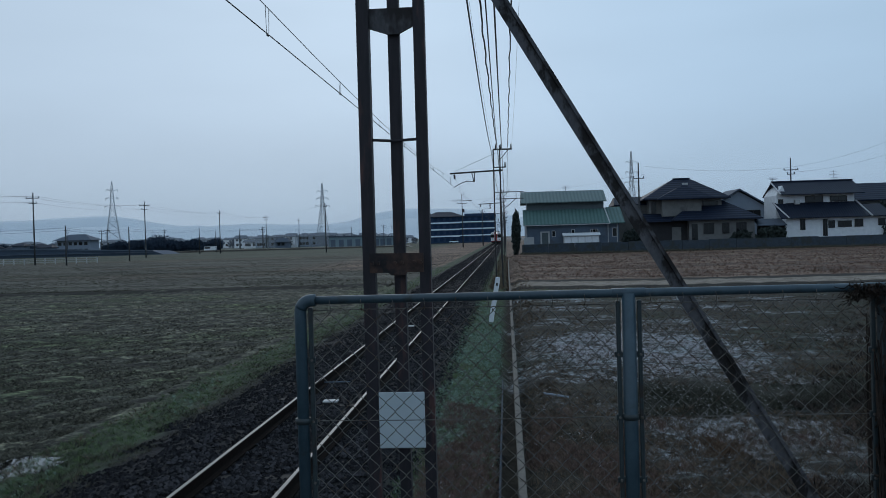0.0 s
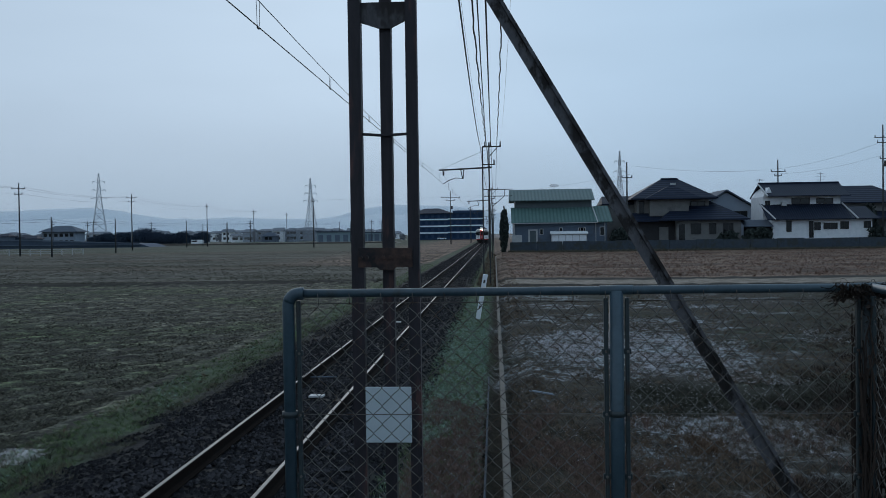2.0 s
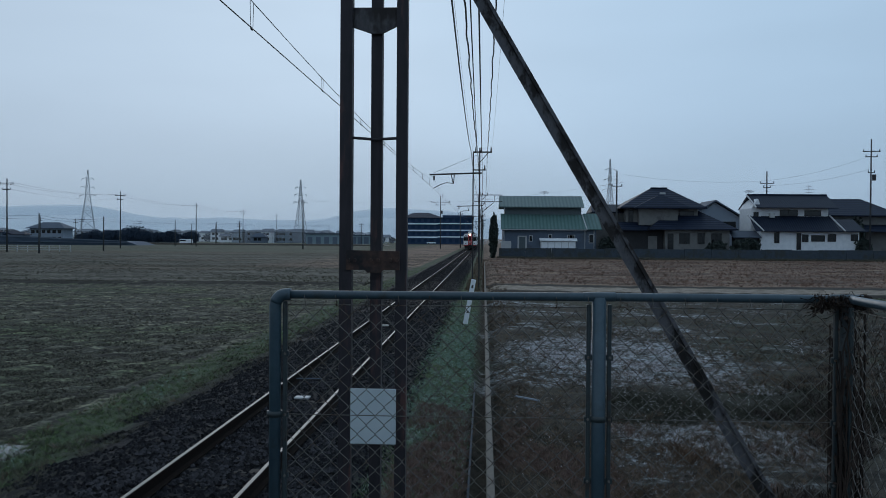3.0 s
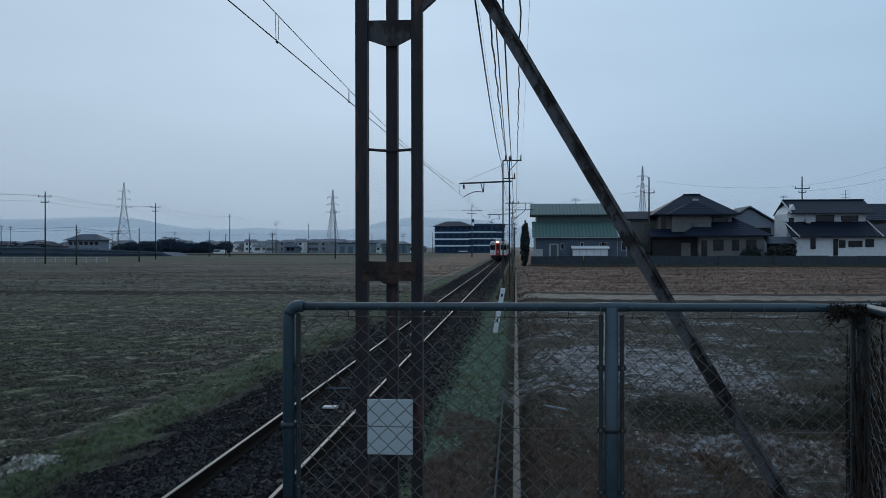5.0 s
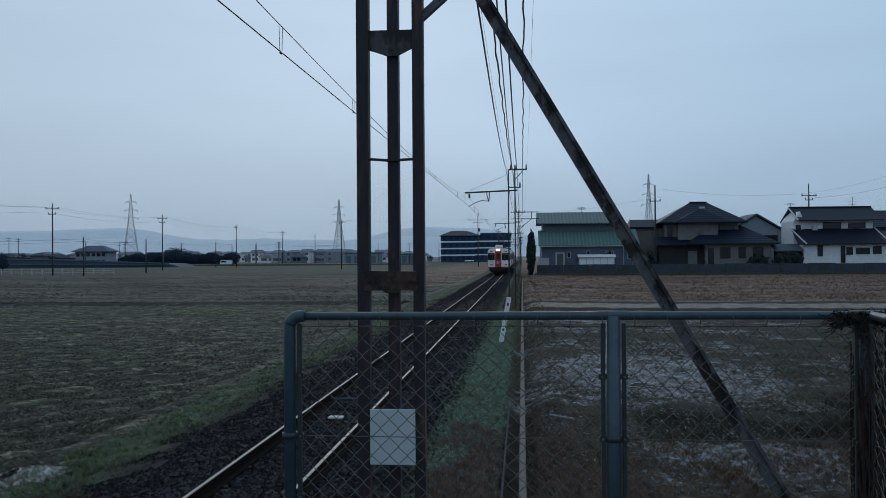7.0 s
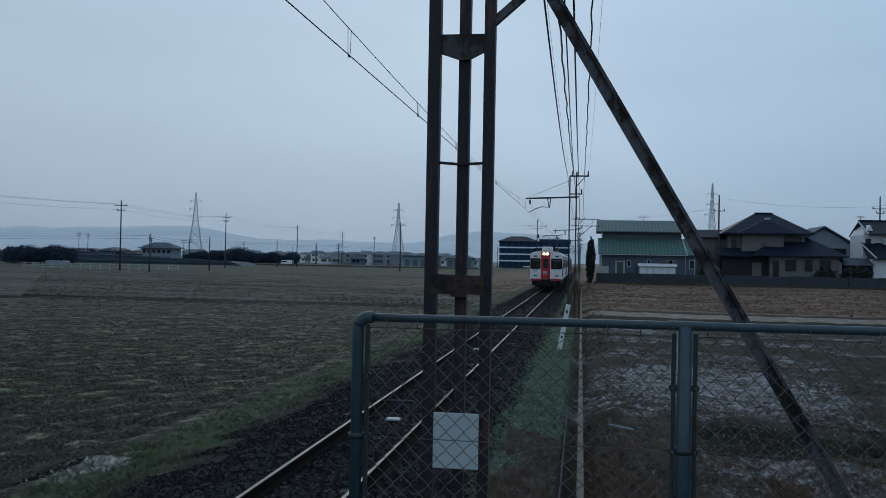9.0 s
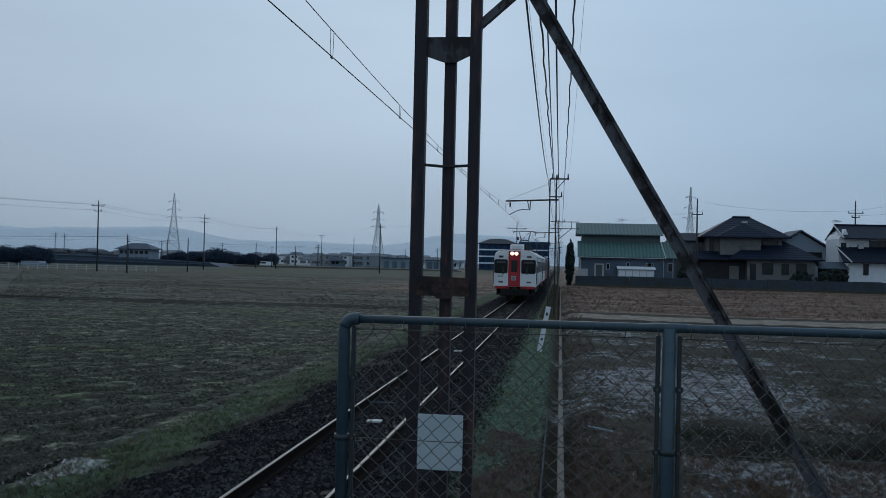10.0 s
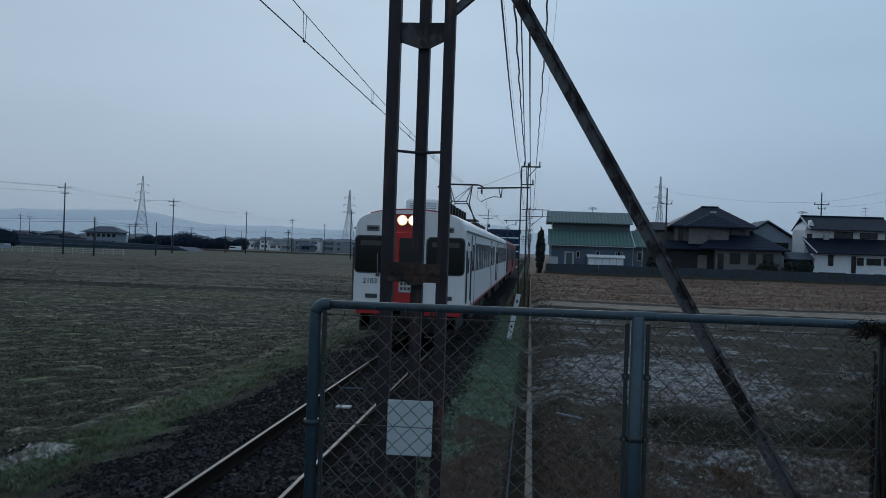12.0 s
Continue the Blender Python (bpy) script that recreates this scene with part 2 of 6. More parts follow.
def ribbed(name, dark, light, pitch, axis="X", rough=0.6, depth=0.04):
    """Sheet or tile roofing: ribs at a true pitch, with weathering."""
    dark, light = (tuple(v * 0.6 for v in c) for c in (dark, light))
    m, n, l, b = nodes_of(name)
    co = n.new("ShaderNodeTexCoord").outputs["Object"]
    w = n.new("ShaderNodeTexWave")
    w.bands_direction = axis
    w.inputs["Scale"].default_value = 0.314 / pitch
    w.inputs["Distortion"].default_value = 0.3
    l.new(co, w.inputs["Vector"])
    fine = noise_tex(n, l, co, 1.3, 5, 0.7)
    col = ramp(n, l, fine, [(0.3, dark), (0.7, light)])
    # Troughs between ribs are shaded in the colour, in step with the relief.
    col = blend(n, l, ease(n, l, w.outputs["Fac"], 0.75, 0.1), col, tuple(c * 0.86 for c in dark))
    l.new(col, b.inputs["Base Color"])
    b.inputs["Roughness"].default_value = rough
    b.inputs["Specular IOR Level"].default_value = 0.18
    relief(n, l, b, w.outputs["Fac"], 0.6, depth)
    return m


M["green_roof"] = ribbed("green_sheet_roof", (0.105, 0.205, 0.195), (0.15, 0.26, 0.245), 0.55)
M["green_roof_far"] = ribbed("pale_green_sheet_roof", (0.16, 0.24, 0.24), (0.2, 0.28, 0.28), 0.55)
M["tile_roof"] = ribbed("dark_glazed_tile_roof", (0.01, 0.019, 0.042), (0.022, 0.038, 0.08), 0.35, "Z", 0.6)
M["tile_roof_x"] = ribbed("dark_tile_roof_courses", (0.008, 0.016, 0.035), (0.018, 0.032, 0.066), 0.35, "X", 0.6)


def leafy(name, dark, light, rough=0.8, spec=0.2):
    dark, light = (tuple(v * k for v, k in zip(c, (0.545, 0.565, 0.61))) for c in (dark, light))
    m, n, l, b = nodes_of(name)
    g = n.new("ShaderNodeNewGeometry")
    col = ramp(n, l, g.outputs["Random Per Island"], [(0.0, dark), (1.0, light)])
    big = noise_tex(n, l, g.outputs["Position"], 0.8, 3)
    col = blend(n, l, calc(n, l, "MULTIPLY", big, 0.5), col, dark)
    l.new(col, b.inputs["Base Color"])
    b.inputs["Roughness"].default_value = rough
    b.inputs["Specular IOR Level"].default_value = spec
    return m


M["stone"] = leafy("ballast_stone", (0.004, 0.004, 0.005), (0.056, 0.054, 0.058), 0.85, 0.1)
M["pale_stone"] = leafy("worn_ballast_stone", (0.006, 0.006, 0.007), (0.125, 0.118, 0.122), 0.8, 0.1)
M["clod"] = leafy("soil_clod", (0.03, 0.028, 0.02), (0.3, 0.275, 0.2), 0.9, 0.1)
M["green_grass"] = leafy("green_winter_grass", (0.075, 0.125, 0.045), (0.27, 0.37, 0.15))
M["pale_grass"] = leafy("frosty_green_grass", (0.14, 0.22, 0.15), (0.66, 0.9, 0.7))
M["dry_grass"] = leafy("dry_brown_grass", (0.08, 0.056, 0.036), (0.34, 0.235, 0.155))
M["fallow_grass"] = leafy("fallow_red_grass", (0.15, 0.082, 0.056), (0.54, 0.33, 0.235))
M["frost_grass"] = leafy("frosted_straw", (0.5, 0.45, 0.42), (1.46, 1.39, 1.36))
M["rust_grass"] = leafy("red_brown_dead_grass", (0.11, 0.066, 0.05), (0.37, 0.235, 0.185))
M["orange_grass"] = leafy("orange_dead_stem", (0.09, 0.055, 0.032), (0.25, 0.145, 0.085))
M["weed"] = leafy("dark_olive_weed", (0.03, 0.03, 0.02), (0.135, 0.13, 0.085))
M["stubble"] = leafy("grey_brown_stubble", (0.09, 0.083, 0.055), (0.24, 0.22, 0.16))
M["cypress"] = leafy("dark_cypress_leaf", (0.04, 0.055, 0.05), (0.085, 0.105, 0.085))
# Far foliage has the haze of distance put in as a blue tint.
M["far_leaf"] = leafy("haze_blue_foliage", (0.05, 0.076, 0.11), (0.095, 0.13, 0.175), 0.9, 0.05)
M["vine"] = leafy("dead_vine", (0.03, 0.023, 0.02), (0.12, 0.09, 0.07), 0.95, 0.1)


def ground_material():
    m, n, l, b = nodes_of("field_ground")
    g = n.new("ShaderNodeNewGeometry").outputs["Position"]
    s = n.new("ShaderNodeSeparateXYZ")
    l.new(g, s.inputs[0])
    x, y = s.outputs[0], s.outputs[1]
    warp = calc(n, l, "SUBTRACT", noise_tex(n, l, g, 1.1, 5, 0.7), 0.5)
    wx = calc(n, l, "ADD", x, calc(n, l, "MULTIPLY", warp, 1.3))
    wy = calc(n, l, "ADD", y, calc(n, l, "MULTIPLY", warp, 4.0))
    fine = noise_tex(n, l, g, 9.0, 6, 0.75)
    mid = noise_tex(n, l, g, 1.6, 5, 0.7)
    rows = noise_tex(n, l, g, 0.9, 4, 0.65, (0.12, 1.5, 1))
    broad = noise_tex(n, l, g, 0.13, 4, 0.6)
    grit = blend(n, l, 0.5, fine, mid)
    # The soil ramp's wide contrast also paints in the dark of small pits.
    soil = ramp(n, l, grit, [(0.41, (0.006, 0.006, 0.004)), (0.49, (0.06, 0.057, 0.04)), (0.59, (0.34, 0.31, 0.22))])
    soil = blend(n, l, ease(n, l, rows, 0.46, 0.6), soil, (1.7, 1.65, 1.5), "MULTIPLY")
    soil = blend(n, l, ease(n, l, broad, 0.46, 0.62), soil, (0.82, 1.03, 0.72), "MULTIPLY")
    # Furrow shading put into the soil colour: troughs darker, crests paler.
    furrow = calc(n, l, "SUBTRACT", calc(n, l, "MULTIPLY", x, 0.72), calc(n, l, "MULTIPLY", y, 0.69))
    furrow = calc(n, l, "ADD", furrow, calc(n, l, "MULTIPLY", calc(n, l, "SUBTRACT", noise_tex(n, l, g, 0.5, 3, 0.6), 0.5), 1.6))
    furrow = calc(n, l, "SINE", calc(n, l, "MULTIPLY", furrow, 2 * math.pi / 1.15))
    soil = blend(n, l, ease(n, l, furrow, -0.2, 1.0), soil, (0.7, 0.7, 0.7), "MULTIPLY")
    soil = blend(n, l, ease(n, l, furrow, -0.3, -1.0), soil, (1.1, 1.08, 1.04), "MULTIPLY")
    # The dark of the ditch is painted into the colour, near black.
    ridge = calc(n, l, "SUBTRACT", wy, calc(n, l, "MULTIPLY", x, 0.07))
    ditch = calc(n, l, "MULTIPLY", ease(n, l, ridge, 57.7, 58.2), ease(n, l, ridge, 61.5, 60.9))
    straw = ramp(n, l, blend(n, l, 0.5, rows, mid), [(0.44, (0.045, 0.04, 0.028)), (0.56, (0.26, 0.225, 0.165))])
    strips = noise_tex(n, l, g, 0.05, 4, 0.7, (0.12, 1.4, 1))
    straw = blend(n, l, ease(n, l, strips, 0.5, 0.56), straw, (0.62, 0.67, 0.58), "MULTIPLY")
    straw = blend(n, l, ease(n, l, noise_tex(n, l, g, 0.04, 4, 0.7, (0.2, 1.0, 1)), 0.5, 0.6), straw, (1.05, 0.84, 0.76), "MULTIPLY")
    red = ramp(n, l, blend(n, l, 0.3, noise_tex(n, l, g, 0.35, 4, 0.6, (0.3, 1.6, 1)), mid), [(0.42, (0.1, 0.052, 0.034)), (0.58, (0.5, 0.3, 0.2))])
    green = ramp(n, l, grit, [(0.43, (0.03, 0.045, 0.018)), (0.57, (0.13, 0.17, 0.085))])
    bed = ramp(n, l, fine, [(0.42, (0.005, 0.005, 0.006)), (0.58, (0.032, 0.031, 0.034))])
    brown = ramp(n, l, grit, [(0.41, (0.008, 0.007, 0.004)), (0.59, (0.105, 0.084, 0.055))])
    brown = blend(n, l, ease(n, l, broad, 0.5, 0.62), brown, (0.75, 1.05, 0.8), "MULTIPLY")
    frosty = calc(n, l, "MULTIPLY", ease(n, l, mid, 0.44, 0.6), ease(n, l, noise_tex(n, l, g, 0.28, 3, 0.6, (0.8, 1, 1)), 0.5, 0.6))
    ex, ey = calc(n, l, "MULTIPLY", calc(n, l, "SUBTRACT", wx, 6.3), 0.33), calc(n, l, "MULTIPLY", calc(n, l, "SUBTRACT", wy, 23.0), 0.22)
    pool = ease(n, l, calc(n, l, "ADD", calc(n, l, "MULTIPLY", ex, ex), calc(n, l, "MULTIPLY", ey, ey)), 1.3, 0.5)
    band = calc(n, l, "MULTIPLY", calc(n, l, "MULTIPLY", ease(n, l, wy, 11.5, 12.3), ease(n, l, wy, 15.0, 14.0)), ease(n, l, wx, 4.2, 5.2))
    open_side = ease(n, l, calc(n, l, "SUBTRACT", wx, calc(n, l, "MULTIPLY", wy, 0.34)), 4.0, 2.2)
    frosty = calc(n, l, "MULTIPLY", frosty, open_side)
    band = calc(n, l, "MULTIPLY", band, open_side)
    hoar = calc(n, l, "MULTIPLY", calc(n, l, "MAXIMUM", pool, band), ease(n, l, grit, 0.46, 0.55))
    # The hollow is drawn as one darker olive band.
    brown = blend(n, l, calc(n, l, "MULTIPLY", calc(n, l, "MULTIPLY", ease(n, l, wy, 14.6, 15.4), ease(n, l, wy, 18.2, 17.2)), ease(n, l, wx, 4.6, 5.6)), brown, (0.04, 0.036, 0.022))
    brown = blend(n, l, calc(n, l, "MULTIPLY", calc(n, l, "MAXIMUM", frosty, hoar), calc(n, l, "MULTIPLY", ease(n, l, fine, 0.42, 0.56), 0.8)), brown, (0.95, 0.93, 0.93))
    path = ramp(n, l, mid, [(0.42, (0.34, 0.25, 0.18)), (0.58, (0.6, 0.45, 0.34))])
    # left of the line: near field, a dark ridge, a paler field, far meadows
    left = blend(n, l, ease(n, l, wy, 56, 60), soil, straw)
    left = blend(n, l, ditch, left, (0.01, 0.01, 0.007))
    left = blend(n, l, ease(n, l, wy, 150, 200), left, blend(n, l, 0.5, straw, green))
    left = blend(n, l, calc(n, l, "MULTIPLY", ease(n, l, wy, 85, 100), ease(n, l, wx, -26, -12)), left, red)
    # right of the line: rough frosty ground, a farm track, a red-brown field
    right = blend(n, l, ease(n, l, wy, 44, 47), brown, green)
    lane = calc(n, l, "ADD", y, calc(n, l, "MULTIPLY", warp, 0.8))
    # Lane ditches are drawn as dark bands in the ground colour.
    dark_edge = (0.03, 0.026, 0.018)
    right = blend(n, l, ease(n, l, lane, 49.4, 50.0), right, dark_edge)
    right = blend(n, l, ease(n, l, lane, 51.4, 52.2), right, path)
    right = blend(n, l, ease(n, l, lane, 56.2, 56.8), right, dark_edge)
    right = blend(n, l, ease(n, l, lane, 58.2, 59.4), right, red)
    col = blend(n, l, ease(n, l, wx, -4.2, -3.5), left, green)
    col = blend(n, l, ease(n, l, wx, -3.0, -2.1), col, bed)
    col = blend(n, l, ease(n, l, wx, 1.35, 1.85), col, green)
    col = blend(n, l, calc(n, l, "MULTIPLY", ease(n, l, wx, 1.7, 2.2), ease(n, l, wy, 19, 14)), col, brown)
    col = blend(n, l, ease(n, l, x, 2.6, 2.9), col, right)
    l.new(blend(n, l, 1.0, col, (0.375, 0.425, 0.46), "MULTIPLY"), b.inputs["Base Color"])
    b.inputs["Roughness"].default_value = 0.92
    b.inputs["Specular IOR Level"].default_value = 0.2
    relief(n, l, b, grit, 0.9, 0.05)
    return m


M["ground"] = ground_material()


def water_material():
    m, n, l, b = nodes_of("puddle_water")
    b.inputs["Base Color"].default_value = (0.03, 0.03, 0.028, 1)
    b.inputs["Roughness"].default_value = 0.06
    b.inputs["IOR"].default_value = 1.33
    b.inputs["Specular IOR Level"].default_value = 0.6
    return m


M["water"] = water_material()


def lamp_material(name, colour, strength):
    m, n, l, b = nodes_of(name)
    b.inputs["Emission Color"].default_value = (*colour, 1)
    b.inputs["Emission Strength"].default_value = strength
    return m


M["headlight"] = lamp_material("lit_headlight", (1.0, 0.82, 0.58), 90)
# Bloom round the headlights is added as glowing reflector rings.
M["headlight_bloom"] = lamp_material("warm_reflector_bloom", (1.0, 0.62, 0.28), 2.6)
M["headlight_bloom_rim"] = lamp_material("orange_rim_bloom", (1.0, 0.4, 0.13), 1.1)
M["train_white"] = surface("white_train_paint", (0.62, 0.64, 0.66), (0.7, 0.71, 0.72), 2, 0.35, 0.0, (0.54, 0.56, 0.57), 0.63, 0.05, 0.001, tone_scale=1.0)
M["train_red"] = surface("red_train_paint", (0.42, 0.02, 0.025), (0.52, 0.03, 0.035), 2, 0.35, 0.0, (0.36, 0.02, 0.025), 0.63, 0.05, 0.001, tone_scale=0.75)
# Rear cars' red, darkened here for the shade on their sides.
M["train_shaded_red"] = surface("shaded_red_train_paint", (0.2, 0.03, 0.05), (0.27, 0.045, 0.065), 2, 0.5, 0.0, (0.16, 0.03, 0.045), 0.6, 0.05, 0.001, tone_scale=0.8)
M["apartment_glass"] = surface("blue_dark_far_glass", (0.014, 0.048, 0.115), (0.024, 0.065, 0.145), 0.5, 0.5, 0.0, None, 0, 0, spec=0.15)
M["train_glass"] = surface("dark_train_glass", (0.008, 0.011, 0.012), (0.016, 0.02, 0.021), 1, 0.08, 0.0, None, 0, 0, spec=0.28)
M["train_grey"] = surface("roof_grey", (0.2, 0.21, 0.22), (0.28, 0.29, 0.3), 3, 0.7, 0.0, None, 0, 0.1)
M["underframe"] = surface("black_underframe", (0.01, 0.01, 0.01), (0.025, 0.023, 0.022), 4, 0.8, 0.0, None, 0, 0.2)
M["ink"] = surface("dark_grey_lettering", (0.07, 0.075, 0.08), (0.1, 0.105, 0.11), 5, 0.6, 0.0, None, 0, 0)
# Distance haze is mixed into the hills' pale blue colour.
M["hill"] = surface("haze_painted_hill", (0.48, 0.55, 0.61), (0.53, 0.6, 0.65), 0.01, 1.0, 0.0, None, 0, 0, tone_scale=1.0)
# Far bank, walls, roofs and apartment carry distance haze as a blue tint.
M["asphalt_bank"] = surface("haze_blue_embankment", (0.06, 0.095, 0.15), (0.095, 0.135, 0.19), 0.4, 0.9, 0.0, None, 0, 0.1)
M["far_wall"] = surface("haze_blue_pale_wall", (0.3, 0.37, 0.46), (0.4, 0.47, 0.56), 0.2, 0.9, 0.0, None, 0, 0)
M["far_wall_grey"] = surface("haze_blue_grey_wall", (0.13, 0.175, 0.24), (0.185, 0.235, 0.3), 0.2, 0.9, 0.0, None, 0, 0)
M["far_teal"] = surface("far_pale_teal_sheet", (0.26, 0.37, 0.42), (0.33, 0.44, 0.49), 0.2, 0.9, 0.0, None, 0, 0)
M["far_roof"] = surface("haze_blue_slate_roof", (0.07, 0.1, 0.145), (0.105, 0.14, 0.19), 0.4, 0.8, 0.0, None, 0, 0)
M["apartment_wall"] = surface("haze_lightened_blue_wall", (0.02, 0.06, 0.14), (0.035, 0.085, 0.18), 0.4, 0.8, 0.0, None, 0, 0)
M["balcony_white"] = surface("pale_balcony_front", (0.62, 0.72, 0.8), (0.7, 0.79, 0.86), 0.5, 0.7, 0.0, None, 0, 0, tone_scale=1.0)


# ---- ground: one sheet from the track to the horizon ----
def ground_height(x, y):
    z = np.interp(x, [-4000, -90, -5, -4.3, -3.0, -2.2, -1.35, 1.25, 1.7, 2.6, 2.74, 3.1, 3.6, 6, 12, 90, 4000],
                  [-0.7, -0.66, -0.64, -0.56, -0.47, -0.33, -0.17, -0.17, -0.3, -0.38, -0.66, -0.66, -0.45, -0.5, -0.56, -0.6, -0.7])
    return z


def steps(a, b, first, growth, most):
    out, s = [a], first
    while out[-1] < b:
        out.append(out[-1] + s)
        s = min(s * growth, most)
    return out


def make_ground():
    right = steps(0, 3600, 0.13, 1.022, 500)
    left = [-v for v in steps(0, 3600, 0.13, 1.014, 500)][1:]
    xs = np.array(sorted(set(left + right)))
    ahead = steps(6, 3800, 0.13, 1.0145, 500)
    ys = np.array([-3500, -600, -120, -30, -8, 0, 3] + ahead)
    X, Y = np.meshgrid(xs, ys)
    Z = ground_height(X, Y)
    out = np.zeros_like(Z)
    flat = (np.abs(X) > 140) | (Y > 260) | (Y < 5)
    for i in range(X.shape[0]):
        for j in range(X.shape[1]):
            if flat[i, j]:
                continue
            x, y = X[i, j], Y[i, j]
            p = Vector((x, y, 0))
            if x < -4.2:
                k = 0.045 * noise.noise(p * 1.7) + 0.07 * noise.noise(p * 3.9) + 0.03 * noise.noise(p * 8) + 0.03 * noise.noise(Vector((x * 0.3, y * 2.2, 3)))
                if y < 57:
                    k -= 0.012 * math.sin((0.72 * x - 0.69 * y + 0.8 * noise.noise(p * 0.5)) * 2 * math.pi / 1.15)
                e = y - 59.9 - 0.07 * x
                if e > 1.5:
                    k *= 0.6
                if -2.2 < e < 2.2 and x < -5:
                    k -= 0.2 * math.sin(e / 2.2 * math.pi)
            elif x < -2.4:
                k = 0.035 * noise.noise(p * 2.4) + 0.02 * noise.noise(p * 6)
            elif x < 1.6:
                k = (0.012 if x > -1.3 else 0.035) * noise.noise(p * (7 if x > -1.3 else 3.5))
            elif x < 2.7:
                k = 0.03 * noise.noise(p * 3)
            elif x < 3.2:
                k = 0.0
            else:
                k = 0.06 * noise.noise(p * 0.8) + 0.04 * noise.noise(p * 2.7) + 0.02 * noise.noise(p * 6)
                if 49.2 < y < 51:
                    k -= 0.14
                if 14.2 < y < 17.5 and x > 5:
                    k -= 0.16 * math.sin((y - 14.2) / 3.3 * math.pi)
            hollow = ((x + 4.3) / 1.0) ** 2 + ((y - 12.1 - 0.5 * (x + 4.3)) / 1.15) ** 2
            if hollow < 1.6:
                k = 0.1 * noise.noise(Vector((x * 1.6, y * 3.4, 4))) + 0.08 * noise.noise(p * 4.3) - 0.14 * max(0.0, 1.35 - hollow)
            out[i, j] = k
    Z = Z + out
    ny, nx = X.shape
    verts = np.stack([X.ravel(), Y.ravel(), Z.ravel()], 1).tolist()
    faces = [(a, a + 1, a + nx + 1, a + nx) for i in range(ny - 1) for a in range(i * nx, i * nx + nx - 1)]
    ob = raw("ground", verts, faces, M["ground"], smooth=True)
    return tagged(ob, "ploughed winter fields with grass verges and frosty ground", "ground", kind="structure")


ground = make_ground()


def floor_at(x, y):
    return float(ground_height(np.array(x), np.array(y)))


pd = bmesh.new()
bmesh.ops.create_grid(pd, x_segments=4, y_segments=4, size=1)
for v in pd.verts:
    v.co = Vector((-4.3 + v.co.x * 1.25, 12.1 + v.co.y * 1.5, -0.648))
tagged(part("puddle", pd, M["water"]), "shallow muddy puddle on the field edge", "puddle", kind="structure")


# ---- railway: rails on sleepers in dark ballast ----
track = thing("railway_track", "single railway track with bright worn rails on dark sleepers", "railway track")
prof_foot = [(-0.064, -0.15), (0.064, -0.15), (0.064, -0.138), (0.01, -0.122), (0.008, -0.042), (0.031, -0.03), (0.031, -0.004), (-0.031, -0.004), (-0.031, -0.03), (-0.008, -0.042), (-0.01, -0.122), (-0.064, -0.138)]
for sx in (-0.5335, 0.5335):
    r = part("rail", prism(bmesh.new(), [(sx + a, b) for a, b in prof_foot], -30, 620), M["rail_side"], track)
    part("rail_head", cube(sx - 0.021, sx + 0.021, -30, 620, -0.004, 0.0, bevel=0.001), M["rail_top"], r, "bright worn running surface")


# ---- platform end under the camera ----
pf = thing("platform", "plain concrete platform end behind the fence", "platform", kind="structure")
part("platform_body", cube(1.72, 7.5, -30, 4.15, -0.8, 1.02, bevel=0.02), M["concrete"], pf)


# ---- near mast: three rusted legs, plates, tie rod, raking strut ----
MY = 4.9
mast = thing("railway_mast", "rust-streaked three-legged steel mast with a raking strut", "railway mast", at=(2.27, MY, -0.42))


def channel(x0, x1, y0, y1, z0, z1, t=0.009):
    """A rolled channel: web to the front, flanges to the back."""
    out = ((x0, y0), (x1, y0), (x1, y1), (x1 - t, y1), (x1 - t, y0 + t), (x0 + t, y0 + t), (x0 + t, y1), (x0, y1))
    n = len(out)
    return polyhedron(bmesh.new(), [(a, b, z) for z in (z0, z1) for a, b in out], [(i, (i + 1) % n, n + (i + 1) % n, n + i) for i in range(n)] + [tuple(range(n))[::-1], tuple(range(n, 2 * n))])


for x0, x1, y0 in ((-0.19, -0.122, 0.0), (0.126, 0.188, 0.0), (-0.022, 0.041, 0.05)):
    part("leg", channel(x0, x1, y0, y0 + 0.07, 0, 7.9), M["mast_steel"], mast)
for z, sag in ((4.06, 1),):
    bm = prism(bmesh.new(), [(-0.122, z + 0.14), (0.126, z + 0.14), (0.126, z + 0.035), (0.045, z - 0.005), (-0.02, z - 0.005), (-0.122, z + 0.03)], 0.02, 0.032)
    part("gusset_plate", bm, M["upper_plate"], mast, "stained grey gusset plate")
bm = prism(bmesh.new(), [(-0.15, 2.845), (0.15, 2.84), (0.15, 2.735), (0.06, 2.735), (0.045, 2.72), (-0.03, 2.72), (-0.045, 2.735), (-0.15, 2.735)], -0.016, -0.004)
part("gusset_plate", bm, M["plate_steel"], mast, "brown rusted gusset plate")
for bx in (-0.135, -0.1, 0.1, 0.135, -0.01, 0.03):
    part("bolt", tube(bmesh.new(), [(bx, -0.03, 2.79), (bx, -0.012, 2.79)], 0.011, 6), M["plate_steel"], mast)
part("tie_rod", tube(bmesh.new(), [(-0.125, 0.03, 3.475), (0, 0.028, 3.465), (0.128, 0.03, 3.472)], 0.008, 6), M["mast_steel"], mast)
part("knee_brace", bar(bmesh.new(), (0.17, 0.03, 4.26), (0.9, 0.03, 4.9), 0.042, 0.05), M["strut_paint"], mast)
bm = bmesh.new()
sp, sq = Vector((0.138, 0.05, 5.03)), Vector((3.085, 0.05, -0.02))
sn = (sq - sp).normalized().cross(Vector((0, 1, 0))).normalized()
